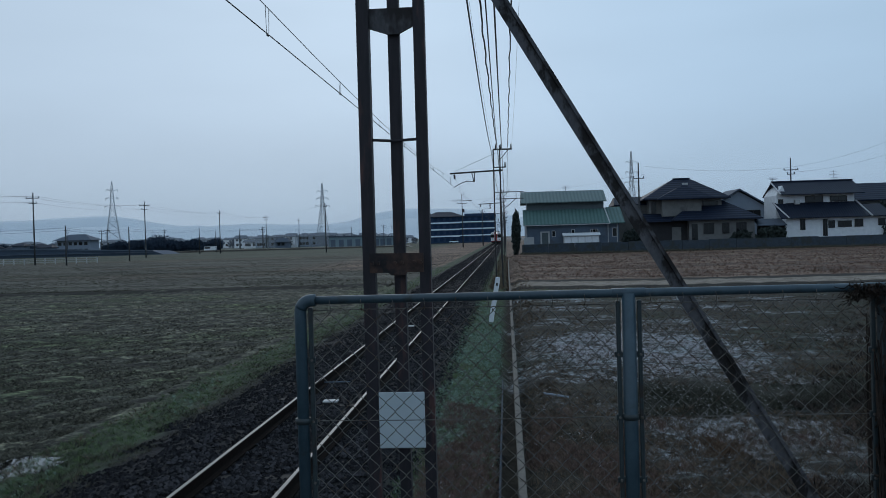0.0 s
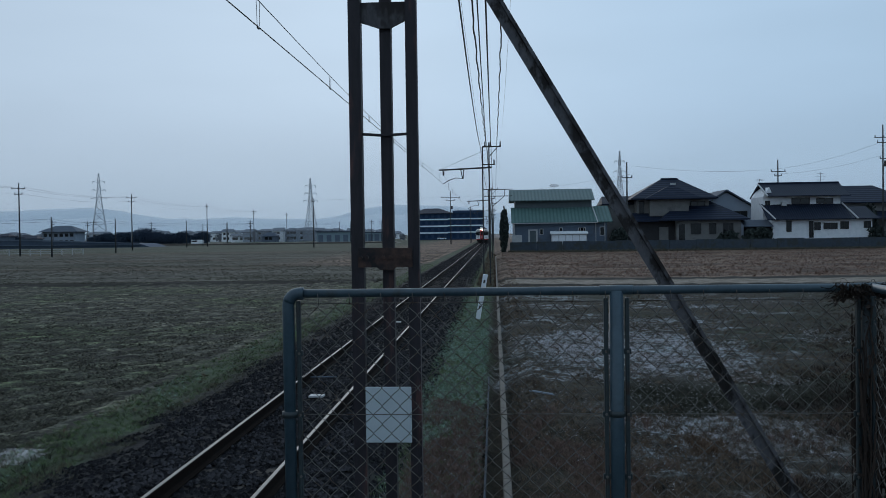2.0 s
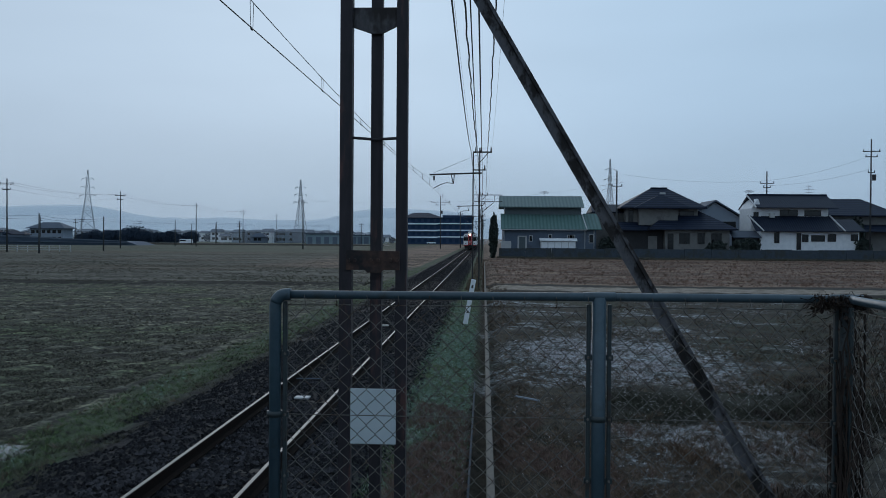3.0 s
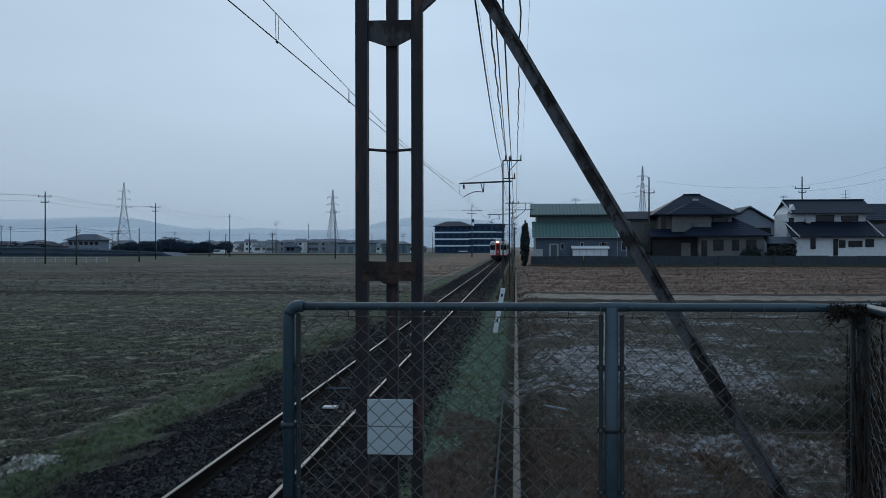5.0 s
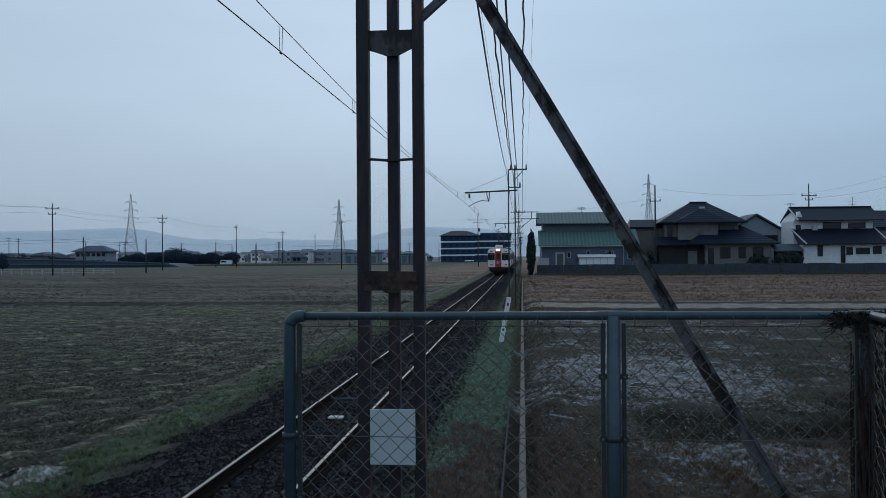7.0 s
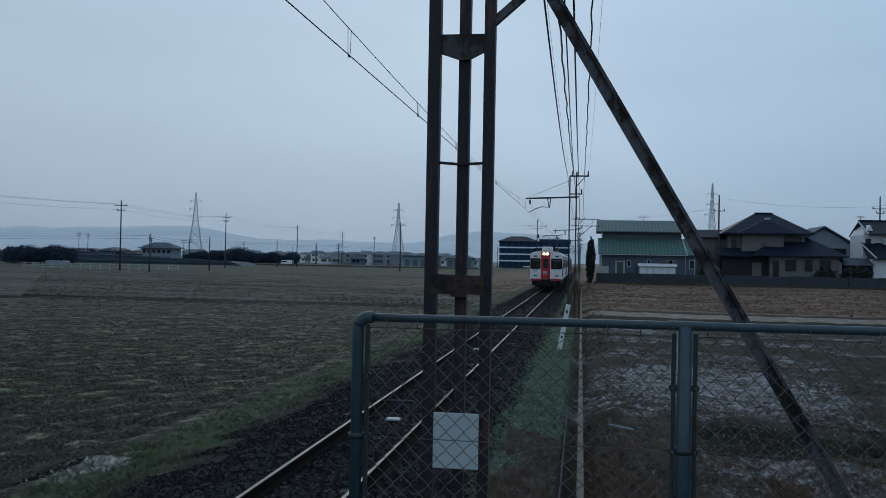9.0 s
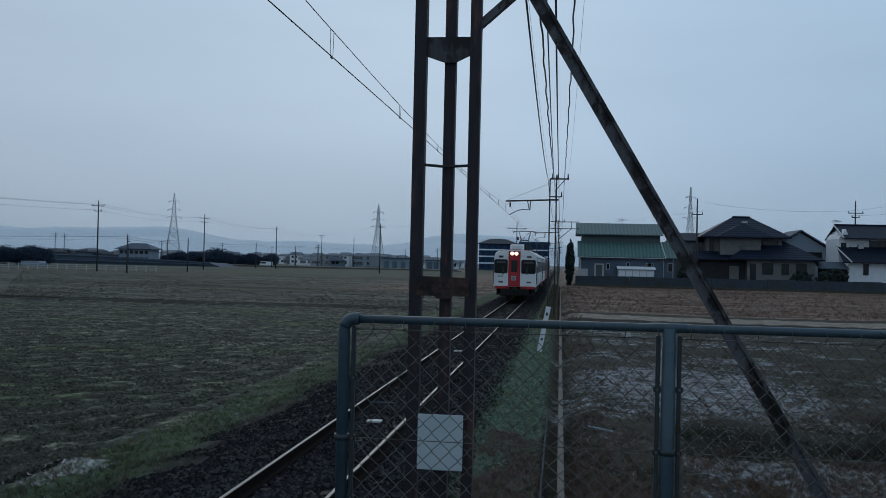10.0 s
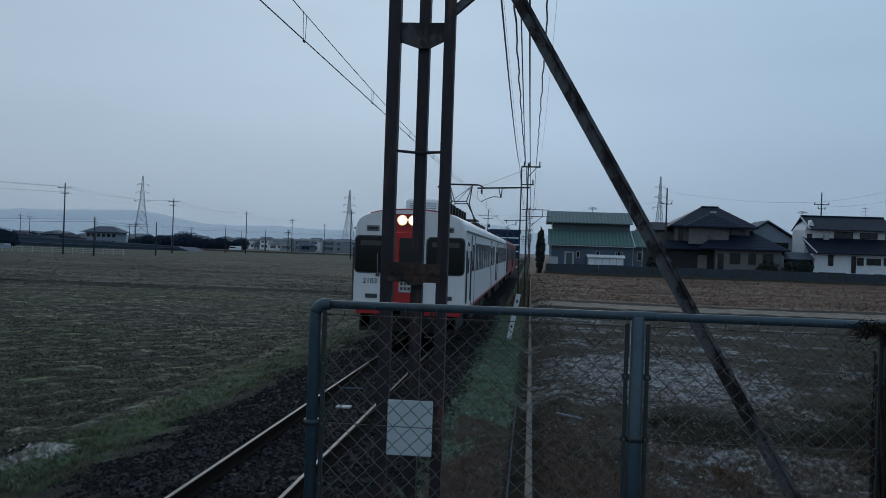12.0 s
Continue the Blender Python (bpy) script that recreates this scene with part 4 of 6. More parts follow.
def farmhouse():
    h = thing("farmhouse", "two-storey beige farmhouse with dark tiled hip roofs", "house", at=(0, 141, -0.5))
    part("wall", cube(25.4, 36.6, 2.5, 12, 0.4, 8.0), M["beige_wall"], h)
    part("wall", cube(31.0, 40.9, 0, 9, 0.4, 4.7), M["beige_wall"], h)
    # Shade under the side roof, where a carport stands, made as a dark wall.
    part("wall", cube(24.2, 31.0, 1.2, 4, 0.4, 4.4), M["dark_wood"], h, "dark lower wall in place of the carport's shade")
    part("bay_wall", cube(27.2, 33.2, 1.2, 2.6, 5.2, 8.0), M["beige_wall"], h)
    part("roof", hip_roof(bmesh.new(), 24.3, 37.8, 1.4, 13.2, 7.85, 30.0, 32.7, 7.2, 11.3), M["tile_roof"], h, "dark tiled hip roof")
    part("front_roof", hip_roof(bmesh.new(), 26.4, 35.0, 0.1, 6, 7.8, 30.6, 31.0, 2.6, 10.05), M["tile_roof"], h)
    part("porch_roof", hip_roof(bmesh.new(), 28.4, 42.0, -0.9, 8, 4.45, 33.0, 36.2, 4.4, 8.0), M["tile_roof"], h)
    part("side_roof", slope(bmesh.new(), 23.3, 30.6, 0.2, 4.35, 2.6, 5.6), M["tile_roof"], h)
    tile_ridge(h, (30.0, 7.2, 11.35), (32.7, 7.2, 11.35))
    part("ridge_plate", cube(30.9, 31.8, 4.0, 4.2, 10.2, 10.5), M["frame_white"], h)
    for x0, x1, z0, z1, y in ((25.8, 26.4, 5.8, 7.5, 2.5), (33.8, 35.9, 5.6, 7.4, 2.5), (33.3, 34.7, 2.4, 3.9, 0), (36.1, 37.0, 2.4, 3.9, 0), (38.2, 39.6, 2.2, 3.9, 0)):
        window(h, x0, x1, z0, z1, y, "dark_wood")
    part("sliding_door", cube(31.4, 32.3, -0.05, 0.02, 0.5, 3.9), M["glass"], h)
    part("sliding_door", cube(28.6, 30.0, 1.12, 1.2, 0.5, 3.5), M["beige_wall"], h)
    part("rear_wing", cube(20.6, 25.4, 5.5, 12, 0.4, 7.3), M["beige_wall"], h)
    part("rear_roof", hip_roof(bmesh.new(), 20.2, 26.0, 5.0, 12.6, 7.2, 20.6, 25.6, 8.8, 8.7), M["tile_roof_x"], h)


farmhouse()


def gabled_house():
    h = thing("house", "beige gabled house with a slate-blue roof", "house", at=(42.2, 155, -0.5))
    bm = prism(bmesh.new(), [(-4.7, 0.4), (4.7, 0.4), (4.7, 6.5), (0, 9.3), (-4.7, 6.5)], 0, 9)
    part("wall", bm, M["far_wall"], h)
    for s in (-1, 1):
        part("roof", polyhedron(bmesh.new(), [(0, -0.6, 9.75), (0, 9.6, 9.75), (s * 5.5, 9.6, 6.4), (s * 5.5, -0.6, 6.4), (0, -0.6, 9.5), (0, 9.6, 9.5), (s * 5.5, 9.6, 6.15), (s * 5.5, -0.6, 6.15)],
                                [(0, 1, 2, 3), (7, 6, 5, 4), (0, 3, 7, 4), (1, 5, 6, 2), (2, 6, 7, 3), (0, 4, 5, 1)]), M["far_roof"], h)
    window(h, 1.3, 3.4, 4.6, 6.0, 0, "dark_wood")


gabled_house()


def white_house():
    h = thing("house", "white plastered two-storey house with black tiled roofs", "house", at=(0, 141, -0.5))
    part("wall", cube(45.6, 56.8, 2.5, 10, 0.4, 8.0), M["white_wall"], h)
    part("gable_wall", prism(bmesh.new(), [(44.9, 0.4), (46.4, 0.4), (46.4, 8.2), (45.9, 9.5), (44.9, 8.0)], 2.4, 9.0), M["white_wall"], h)
    part("lower_wall", cube(45.6, 60.6, 0, 8, 0.4, 4.6), M["white_wall"], h)
    up = bmesh.new()
    slope(up, 45.3, 57.9, 1.2, 7.95, 6.2, 10.1)
    slope(up, 45.3, 57.9, 11.2, 7.95, 6.2, 10.1)
    part("upper_roof", up, M["tile_roof_x"], h, "black tiled gable roof")
    tile_ridge(h, (45.3, 6.2, 10.3), (57.9, 6.2, 10.3))
    part("barge_board", bar(bmesh.new(), (45.24, 1.1, 8.1), (45.24, 6.2, 10.2), 0.24, 0.1), M["frame_white"], h)
    part("lower_roof", slope(bmesh.new(), 44.6, 57.2, -1.0, 4.3, 2.6, 6.7), M["tile_roof_x"], h)
    part("annex_roof", slope(bmesh.new(), 57.2, 61.2, -0.9, 4.3, 4.0, 6.2), M["tile_roof_x"], h)
    for x in (44.6, 57.2):
        part("barge_board", bar(bmesh.new(), (x + (1.2 if x < 50 else 0.9), -1.1, 4.4), (x - 0.2, 2.5, 6.9), 0.2, 0.14), M["frame_white"], h)
    part("side_lean_to", slope(bmesh.new(), 41.3, 45.6, -0.6, 3.3, 2.4, 4.3), M["far_roof"], h)
    part("lean_to_wall", cube(41.9, 45.6, 0.6, 2.4, 0.4, 3.4), M["dark_wood"], h)
    for x0, x1, z0, z1, y in ((47.8, 48.4, 2.6, 4.1, 0), (51.2, 51.7, 1.6, 4.0, 0), (52.0, 52.8, 2.8, 3.8, 0), (53.4, 55.3, 2.9, 3.7, 0), (55.9, 57.0, 2.9, 3.9, 0), (59.4, 60.3, 3.0, 3.9, 0), (49.4, 52.0, 6.85, 7.7, 2.5), (45.3, 45.9, 5.6, 7.3, 2.4), (53.2, 55.6, 6.9, 7.6, 2.5)):
        window(h, x0, x1, z0, z1, y, "dark_wood", 1)
    part("air_conditioner", cube(47.6, 48.3, 1.6, 2.4, 6.5, 7.2, bevel=0.03), M["frame_white"], h)


white_house()
hr = thing("house", "old house with a dark tiled hip roof among shrubs", "house", at=(63.5, 152, -0.5))
part("wall", cube(-5, 7, 0, 9, 0.4, 7.2), M["beige_wall"], hr)
part("roof", hip_roof(bmesh.new(), -6.2, 8.2, -1.2, 10.2, 7.0, -1.8, 3.5, 4.5, 10.1), M["tile_roof"], hr)
part("lower_roof", slope(bmesh.new(), -6.0, 8.0, -2.6, 4.4, 0.2, 5.6), M["tile_roof"], hr)
window(hr, -3, -1.2, 5.3, 6.5, 0, "dark_wood")

wall = thing("boundary_wall", "long low grey block wall before the houses", "wall", kind="structure")
x = 5.2
while x < 84:
    part("block_panel", cube(x, x + 3.96, 137.2, 137.4, -0.9, 1.02 + 0.05 * math.sin(x), bevel=0.01), M["block_wall"], wall)
    x += 4.0


# ---- trees and shrubs: trunk, limbs, crowns of many small leaves ----
def crown(bm, rng, centre, radii, n, size):
    for i in range(n):
        u = Vector((rng.gauss(0, 1), rng.gauss(0, 1), rng.gauss(0, 1))).normalized() * (rng.random() ** 0.4)
        bump = 1 + 0.35 * noise.noise(u * 2.2 + Vector(centre) * 0.7)
        c = Vector(centre) + Vector((u.x * radii[0], u.y * radii[1], u.z * radii[2])) * bump
        s = size * rng.uniform(0.5, 1.3)
        e = Euler((rng.uniform(0, 6), rng.uniform(0, 6), rng.uniform(0, 6))).to_matrix()
        bm.faces.new([bm.verts.new(c + e @ Vector(p) * s) for p in ((-1, 0, 0), (0, -0.6, 0.2), (1, 0, 0), (0, 0.6, 0.2))])


def shrub(name, label, category, at, radii, n, size, seed, mat_="cypress", group=""):
    rng = random.Random(seed)
    t = thing(name, label, category, group, at=at)
    tr_ = bmesh.new()
    tube(tr_, [(0, 0, -0.1), (0.05, 0, radii[2] * 0.6), (0, 0.05, radii[2] * 1.5)], 0.06 * radii[2], 6, 0.015)
    for k in range(5):
        a = k * 1.3
        tube(tr_, [(0, 0, radii[2] * (0.4 + 0.2 * k)), (math.cos(a) * radii[0] * 0.7, math.sin(a) * radii[1] * 0.7, radii[2] * (0.6 + 0.2 * k))], 0.03 * radii[2], 4, 0.01)
    part("trunk", tr_, M["dark_wood"], t)
    bm = bmesh.new()
    crown(bm, rng, (0, 0, radii[2]), radii, n, size)
    tagged(part("crown", bm, M[mat_], t), kind="stuff")
    return t


shrub("cypress_tree", "narrow dark cypress beside the barn", "tree", (4.3, 134, -0.6), (0.56, 0.56, 3.25), 2400, 0.3, 1)
shrub("shrub", "dark evergreen shrub between the houses", "shrub", (22.0, 138.9, -0.5), (1.4, 1.1, 1.7), 1300, 0.28, 3)
shrub("shrub", "dark evergreen shrub between the houses", "shrub", (43.0, 139.2, -0.5), (2.2, 1.2, 1.6), 1700, 0.28, 4)
shrub("shrub", "clipped garden shrub before the farmhouse", "shrub", (38.6, 139.4, -0.5), (1.6, 0.9, 1.35), 1300, 0.22, 5)
shrub("shrub", "dark evergreen shrub beside the old house", "shrub", (61.2, 141.2, -0.5), (1.5, 1.2, 1.6), 1300, 0.26, 6)
shrub("shrub", "tall garden tree beside the old house", "tree", (62.0, 146, -0.5), (1.4, 1.4, 3.4), 1700, 0.3, 7)


# ---- utility poles ----
def utility_pole(at, h, arms, label, turn=0, steel=False, trans=False):
    p = thing("utility_pole", label, "utility pole", "utility poles", at=at, turn=turn)
    part("shaft", tube(bmesh.new(), [(0, 0, -0.3), (0, 0, h)], 0.165, 8, 0.1), M["pole_concrete"], p, smooth=True)
    for z, w in arms:
        part("cross_arm", cube(-w / 2, w / 2, -0.2, -0.1, z - 0.06, z + 0.06), M["dark_steel"], p)
        for k in (-0.46, 0, 0.46):
            part("insulator", tube(bmesh.new(), [(k * w, -0.15, z + 0.06), (k * w, -0.15, z + 0.34)], 0.08, 6), M["far_wall_grey"], p)
    if trans:
        part("transformer", tube(bmesh.new(), [(0.35, -0.3, h * 0.66), (0.35, -0.3, h * 0.66 + 0.9)], 0.3, 10), M["dark_steel"], p)
    return p


lab = "tall concrete utility pole with cross-arms"
low = "short plain concrete pole at the field edge"
TALL = ((-83.5, 159, 13.3), (-85.2, 214, 13.8), (-83.3, 265.5, 13.0), (-102, 387, 14.8), (-83, 368, 12.5), (-43.2, 227, 12.6))
for x, y, h in TALL:
    utility_pole((x, y, -0.62), h, ((h - 1.0, 2.6), (h - 2.0, 1.5)) if h > 13.1 else ((h - 0.9, 1.0),), lab, trans=False)
for x, y, h in ((-73.5, 151, 6.9), (-74.7, 180, 7.0), (-89.5, 265, 7.9), (-99.6, 340, 8.7), (-96, 300, 7.4), (-118, 400, 9), (-60, 390, 9), (-70, 420, 9), (-36, 420, 10)):
    utility_pole((x, y, -0.62), h, (), low)
for x, y, h in ((-150, 330, 9.5), (-147.6, 330, 9.8), (-171, 345, 10.4), (-160.5, 420, 10.5), (-203, 345, 12.0), (-199, 345, 11.6), (-52, 400, 9.5), (-45, 380, 9.0), (-88, 330, 8.4), (-118, 440, 11.0)):
    utility_pole((x, y, -0.65), h, ((h - 0.7, 2.2), (h - 1.6, 1.6)), "concrete pole with cross-arms among far houses")
utility_pole((23.2, 139.0, -0.6), 13.6, ((11.2, 1.6),), "concrete utility pole beside the farmhouse", trans=False)
utility_pole((50.2, 153, -0.6), 14.6, ((12.6, 2.4), (11.9, 1.2)), "concrete utility pole behind the white house")
utility_pole((61.4, 139, -0.6), 18.5, ((16.6, 2.6), (15.8, 1.8), (13.4, 1.0)), "tall concrete utility pole with transformers", trans=True)
utility_pole((-9.5, 255, -0.6), 15.0, ((13.2, 5.5), (12.4, 2.6)), "concrete utility pole beside the railway", trans=True)
utility_pole((-4.2, 270, -0.6), 11.0, ((10.2, 1.4),), "concrete utility pole beside the railway")
for (x0, y0, h0), (x1, y1, h1) in zip([(-92, 80, 13.3)] + list(TALL), list(TALL[:3]) + [TALL[3]]):
    for dx, dz in ((-1.1, 0.75), (1.1, 0.75), (0.0, 1.8)):
        strand("power_line", "thin sagging power line between poles", sagging((x0 + dx, y0, h0 - dz - 0.6), (x1 + dx, y1, h1 - dz - 0.6), 0.8, 12), 0.016, M["wire_copper"], "power lines over the fields")
for a, b in (((-43.2, 227, 11.6), (-102, 387, 13.4)), ((-43.2, 227, 11.8), (-9.5, 255, 13.0)), ((-9.5, 255, 12.6), (24.2, 139, 11.2)), ((49.5, 153, 12.4), (24.2, 139, 12.4)), ((49.5, 153, 12.4), (61.4, 139, 15.4)), ((61.4, 139, 16.2), (150, 150, 15)), ((61.4, 139, 13.4), (49.5, 153, 11.6))):
    strand("power_line", "thin sagging power line between poles", sagging(a, b, 0.6, 12), 0.013, M["wire_copper"], "power lines over the fields")


LOW = ((-128, 142, 5.8), (-73.5, 151, 5.9), (-74.7, 180, 6.0), (-89.5, 265, 6.8), (-99.6, 340, 7.6), (-70, 420, 8.0))
for p, q in zip(LOW, LOW[1:]):
    for dz in (0.0, -0.45):
        strand("power_line", "thin sagging wire between short poles", sagging((p[0], p[1], p[2] + dz), (q[0], q[1], q[2] + dz), 0.5, 10), 0.02, M["wire_black"], "power lines over the fields")


# ---- lattice pylons ----
def pylon(at, h, base, turn=0):
    p = thing("pylon", "tall lattice steel transmission pylon", "pylon", "pylons", at=at, turn=turn)
    def half(z):
        return np.interp(z, [0, h * 0.62, h], [base / 2, base * 0.14, 0.25])
    corners = ((-1, -1), (1, -1), (1, 1), (-1, 1))
    lev = [h * f for f in (0, 0.16, 0.3, 0.42, 0.53, 0.62, 0.72, 0.81, 0.9, 1.0)]
    for cx, cy in corners:
        part("leg", tube(bmesh.new(), [(cx * half(z), cy * half(z), z) for z in lev], 0.26, 4, 0.16), M["far_steel"], p)
    bm = bmesh.new()
    for z0, z1 in zip(lev, lev[1:]):
        for (ax, ay), (bx, by) in zip(corners, corners[1:] + corners[:1]):
            tube(bm, [(ax * half(z0), ay * half(z0), z0), (bx * half(z1), by * half(z1), z1)], 0.12, 3)
            tube(bm, [(bx * half(z0), by * half(z0), z0), (ax * half(z1), ay * half(z1), z1)], 0.12, 3)
            tube(bm, [(ax * half(z1), ay * half(z1), z1), (bx * half(z1), by * half(z1), z1)], 0.1, 3)
    part("bracing", bm, M["far_steel"], p)
    for f, w in ((0.64, 5.2), (0.76, 4.4), (0.88, 3.8)):
        for s in (-1, 1):
            bm = bmesh.new()
            tube(bm, [(s * half(h * f), 0, h * f + 0.8), (s * w, 0, h * f)], 0.14, 3)
            tube(bm, [(s * half(h * f), 0, h * f - 0.6), (s * w, 0, h * f)], 0.14, 3)
            part("cross_arm", bm, M["far_steel"], p)
            part("insulator_string", tube(bmesh.new(), [(s * w, 0, h * f), (s * w, 0, h * f - 1.6)], 0.14, 4), M["far_steel"], p)
    return p


pylon((-266.7, 600, -0.7), 47.5, 11, 20)
pylon((-120.6, 600, -0.7), 41.6, 8, 35)
pylon((86, 600, -0.7), 56, 8, 20)


# ---- far town, trees, embankment and hills ----
def apartment():
    a = thing("apartment_block", "four-storey blue-grey apartment block with pale balcony bands", "apartment building", at=(0, 430, -0.6))
    part("wall", cube(-36, -2.6, 0, 12, 0, 12.6), M["apartment_wall"], a)
    part("roof", hip_roof(bmesh.new(), -36.8, -16.5, -1, 13, 12.5, -31, -24, 6, 15.2), M["tile_roof"], a)
    part("roof", cube(-17, -2.2, -0.6, 12.6, 12.6, 13.9), M["apartment_wall"], a)
    for k, z in enumerate((2.9, 6.1, 9.3)):
        part("balcony", cube(-36.5, -19.3, -1.5, -1.3, z + 0.1, z + 0.75), M["balcony_white"], a)
        part("balcony", cube(-19.3, -2.2, -1.2, -1.0, z + 0.35, z + 0.9), M["balcony_white"], a)
    for z in (0.6, 3.9, 7.1, 10.2):
        for i in range(11):
            x = -35 + i * 3.0
            part("window", cube(x, x + 1.7, -0.05, 0.02, z + 0.2, z + 2.0), M["apartment_glass"], a)
    v = thing("parked_car", "pale car parked before the apartment block", "car", at=(-22, 424, -0.6))
    part("body", cube(-2.1, 2.1, -0.8, 0.8, 0.35, 0.95, bevel=0.12), M["balcony_white"], v)
    part("cabin", cube(-1.3, 1.2, -0.7, 0.7, 0.95, 1.45, bevel=0.15), M["glass"], v)
    for wx in (-1.3, 1.3):
        part("wheel", tube(bmesh.new(), [(wx, -0.82, 0.33), (wx, -0.6, 0.33)], 0.33, 10), M["underframe"], v)


apartment()


def town():
    rng = random.Random(11)
    for i in range(110):
        y = rng.uniform(430, 640)
        x = -y * rng.uniform(0.02, 0.36) if i % 4 else -y * rng.uniform(0.36, 0.6)
        if -45 < x * 430 / y < 3:
            x -= 60
        w, d, e = rng.uniform(4.5, 10), rng.uniform(5, 9), rng.choice((2.8, 3.2, 5.0, 5.4))
        h = thing("house", rng.choice(("small far house with a dark pitched roof", "far pale-walled house with a grey roof")), "house", "houses of the far town", at=(x, y, -0.7), turn=rng.choice((0, 0, 8, -12)))
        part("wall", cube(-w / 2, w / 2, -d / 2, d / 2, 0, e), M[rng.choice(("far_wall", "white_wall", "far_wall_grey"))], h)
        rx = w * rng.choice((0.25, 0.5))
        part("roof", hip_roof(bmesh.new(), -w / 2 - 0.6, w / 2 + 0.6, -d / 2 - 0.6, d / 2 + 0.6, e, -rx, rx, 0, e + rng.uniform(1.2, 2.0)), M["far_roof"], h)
        for k in range(rng.randint(1, 3)):
            wx = -w * 0.35 + k * w * 0.3
            part("window", cube(wx, wx + 1.5, -d / 2 - 0.05, -d / 2 + 0.02, 1.2, 2.6), M["glass"], h)
            if e > 5:
                part("window", cube(wx, wx + 1.4, -d / 2 - 0.05, -d / 2 + 0.02, 3.9, 5.1), M["glass"], h)
    b = thing("public_hall", "wide two-storey hall with a broad hip roof", "building", at=(-186, 380, -0.7))
    part("wall", cube(-7.4, 7.4, 0, 9, 0, 6.0), M["far_wall"], b)
    part("roof", hip_roof(bmesh.new(), -8.8, 8.8, -1.4, 10.4, 6.0, -3.6, 3.6, 4.5, 8.8), M["far_roof"], b)
    for i in range(6):
        for z in (1.0, 4.0):
            part("window", cube(-6.8 + i * 2.35, -5.3 + i * 2.35, -0.06, 0.02, z, z + 1.4), M["glass"], b)
    for i, (x, w, hh) in enumerate(((-70, 16, 4.4), (-52, 12, 3.8))):
        s = thing("warehouse", "low pale warehouse with a flat roof", "building", "warehouses", at=(x, 405, -0.7))
        part("wall", cube(-w / 2, w / 2, 0, 10, 0, hh), M["far_teal"], s)
        part("roof", cube(-w / 2 - 0.4, w / 2 + 0.4, -0.4, 10.4, hh, hh + 0.5), M["far_roof"], s)
        for k in range(4):
            part("shutter", cube(-w / 2 + 0.8 + k * w / 4.2, -w / 2 + 3.0 + k * w / 4.2, -0.06, 0.02, 0, 3.2), M["far_wall_grey"], s)
    # groves
    for i in range(40):
        x = -168 + i * 1.7 + rng.uniform(-1, 1) if i < 30 else -252 + (i - 30) * 6
        r = rng.uniform(1.9, 2.9) * (1.5 if i in (12, 13, 14) else 1.0)
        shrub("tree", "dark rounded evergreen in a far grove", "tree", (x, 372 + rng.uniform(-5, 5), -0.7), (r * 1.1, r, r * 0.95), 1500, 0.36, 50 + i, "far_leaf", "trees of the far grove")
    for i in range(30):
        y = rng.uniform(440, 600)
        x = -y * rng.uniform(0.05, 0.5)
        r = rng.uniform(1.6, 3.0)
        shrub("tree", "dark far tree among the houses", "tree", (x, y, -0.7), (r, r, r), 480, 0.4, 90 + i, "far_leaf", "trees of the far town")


town()
bank = thing("road_embankment", "long low dark road embankment across the fields", "embankment", kind="structure")
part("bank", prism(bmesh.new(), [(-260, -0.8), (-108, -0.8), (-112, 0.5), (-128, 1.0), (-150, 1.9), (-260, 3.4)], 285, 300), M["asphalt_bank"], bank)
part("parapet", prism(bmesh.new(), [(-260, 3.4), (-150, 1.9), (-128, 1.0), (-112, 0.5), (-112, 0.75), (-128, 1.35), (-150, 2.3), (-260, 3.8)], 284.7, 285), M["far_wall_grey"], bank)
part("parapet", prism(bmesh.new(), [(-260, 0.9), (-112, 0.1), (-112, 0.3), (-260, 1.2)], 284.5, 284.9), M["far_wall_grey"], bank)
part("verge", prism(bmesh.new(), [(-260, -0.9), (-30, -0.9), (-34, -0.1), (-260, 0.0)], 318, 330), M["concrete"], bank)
gr = thing("guard_fence", "low white pipe fence along the field lane", "fence", at=(0, 166, -0.65))
for z in (0.4, 0.75, 1.1):
    part("rail", cube(-108, -75, -0.04, 0.04, z - 0.035, z + 0.035), M["frame_white"], gr)
for i in range(17):
    part("post", cube(-108 + i * 2.06 - 0.06, -108 + i * 2.06 + 0.06, -0.06, 0.06, 0, 1.2), M["frame_white"], gr)
wp = thing("white_post", "tall slim white post by the grove", "post", at=(-142, 352, -0.7))
part("shaft", tube(bmesh.new(), [(0, 0, 0), (0, 0, 6.2)], 0.3, 6), M["frame_white"], wp)


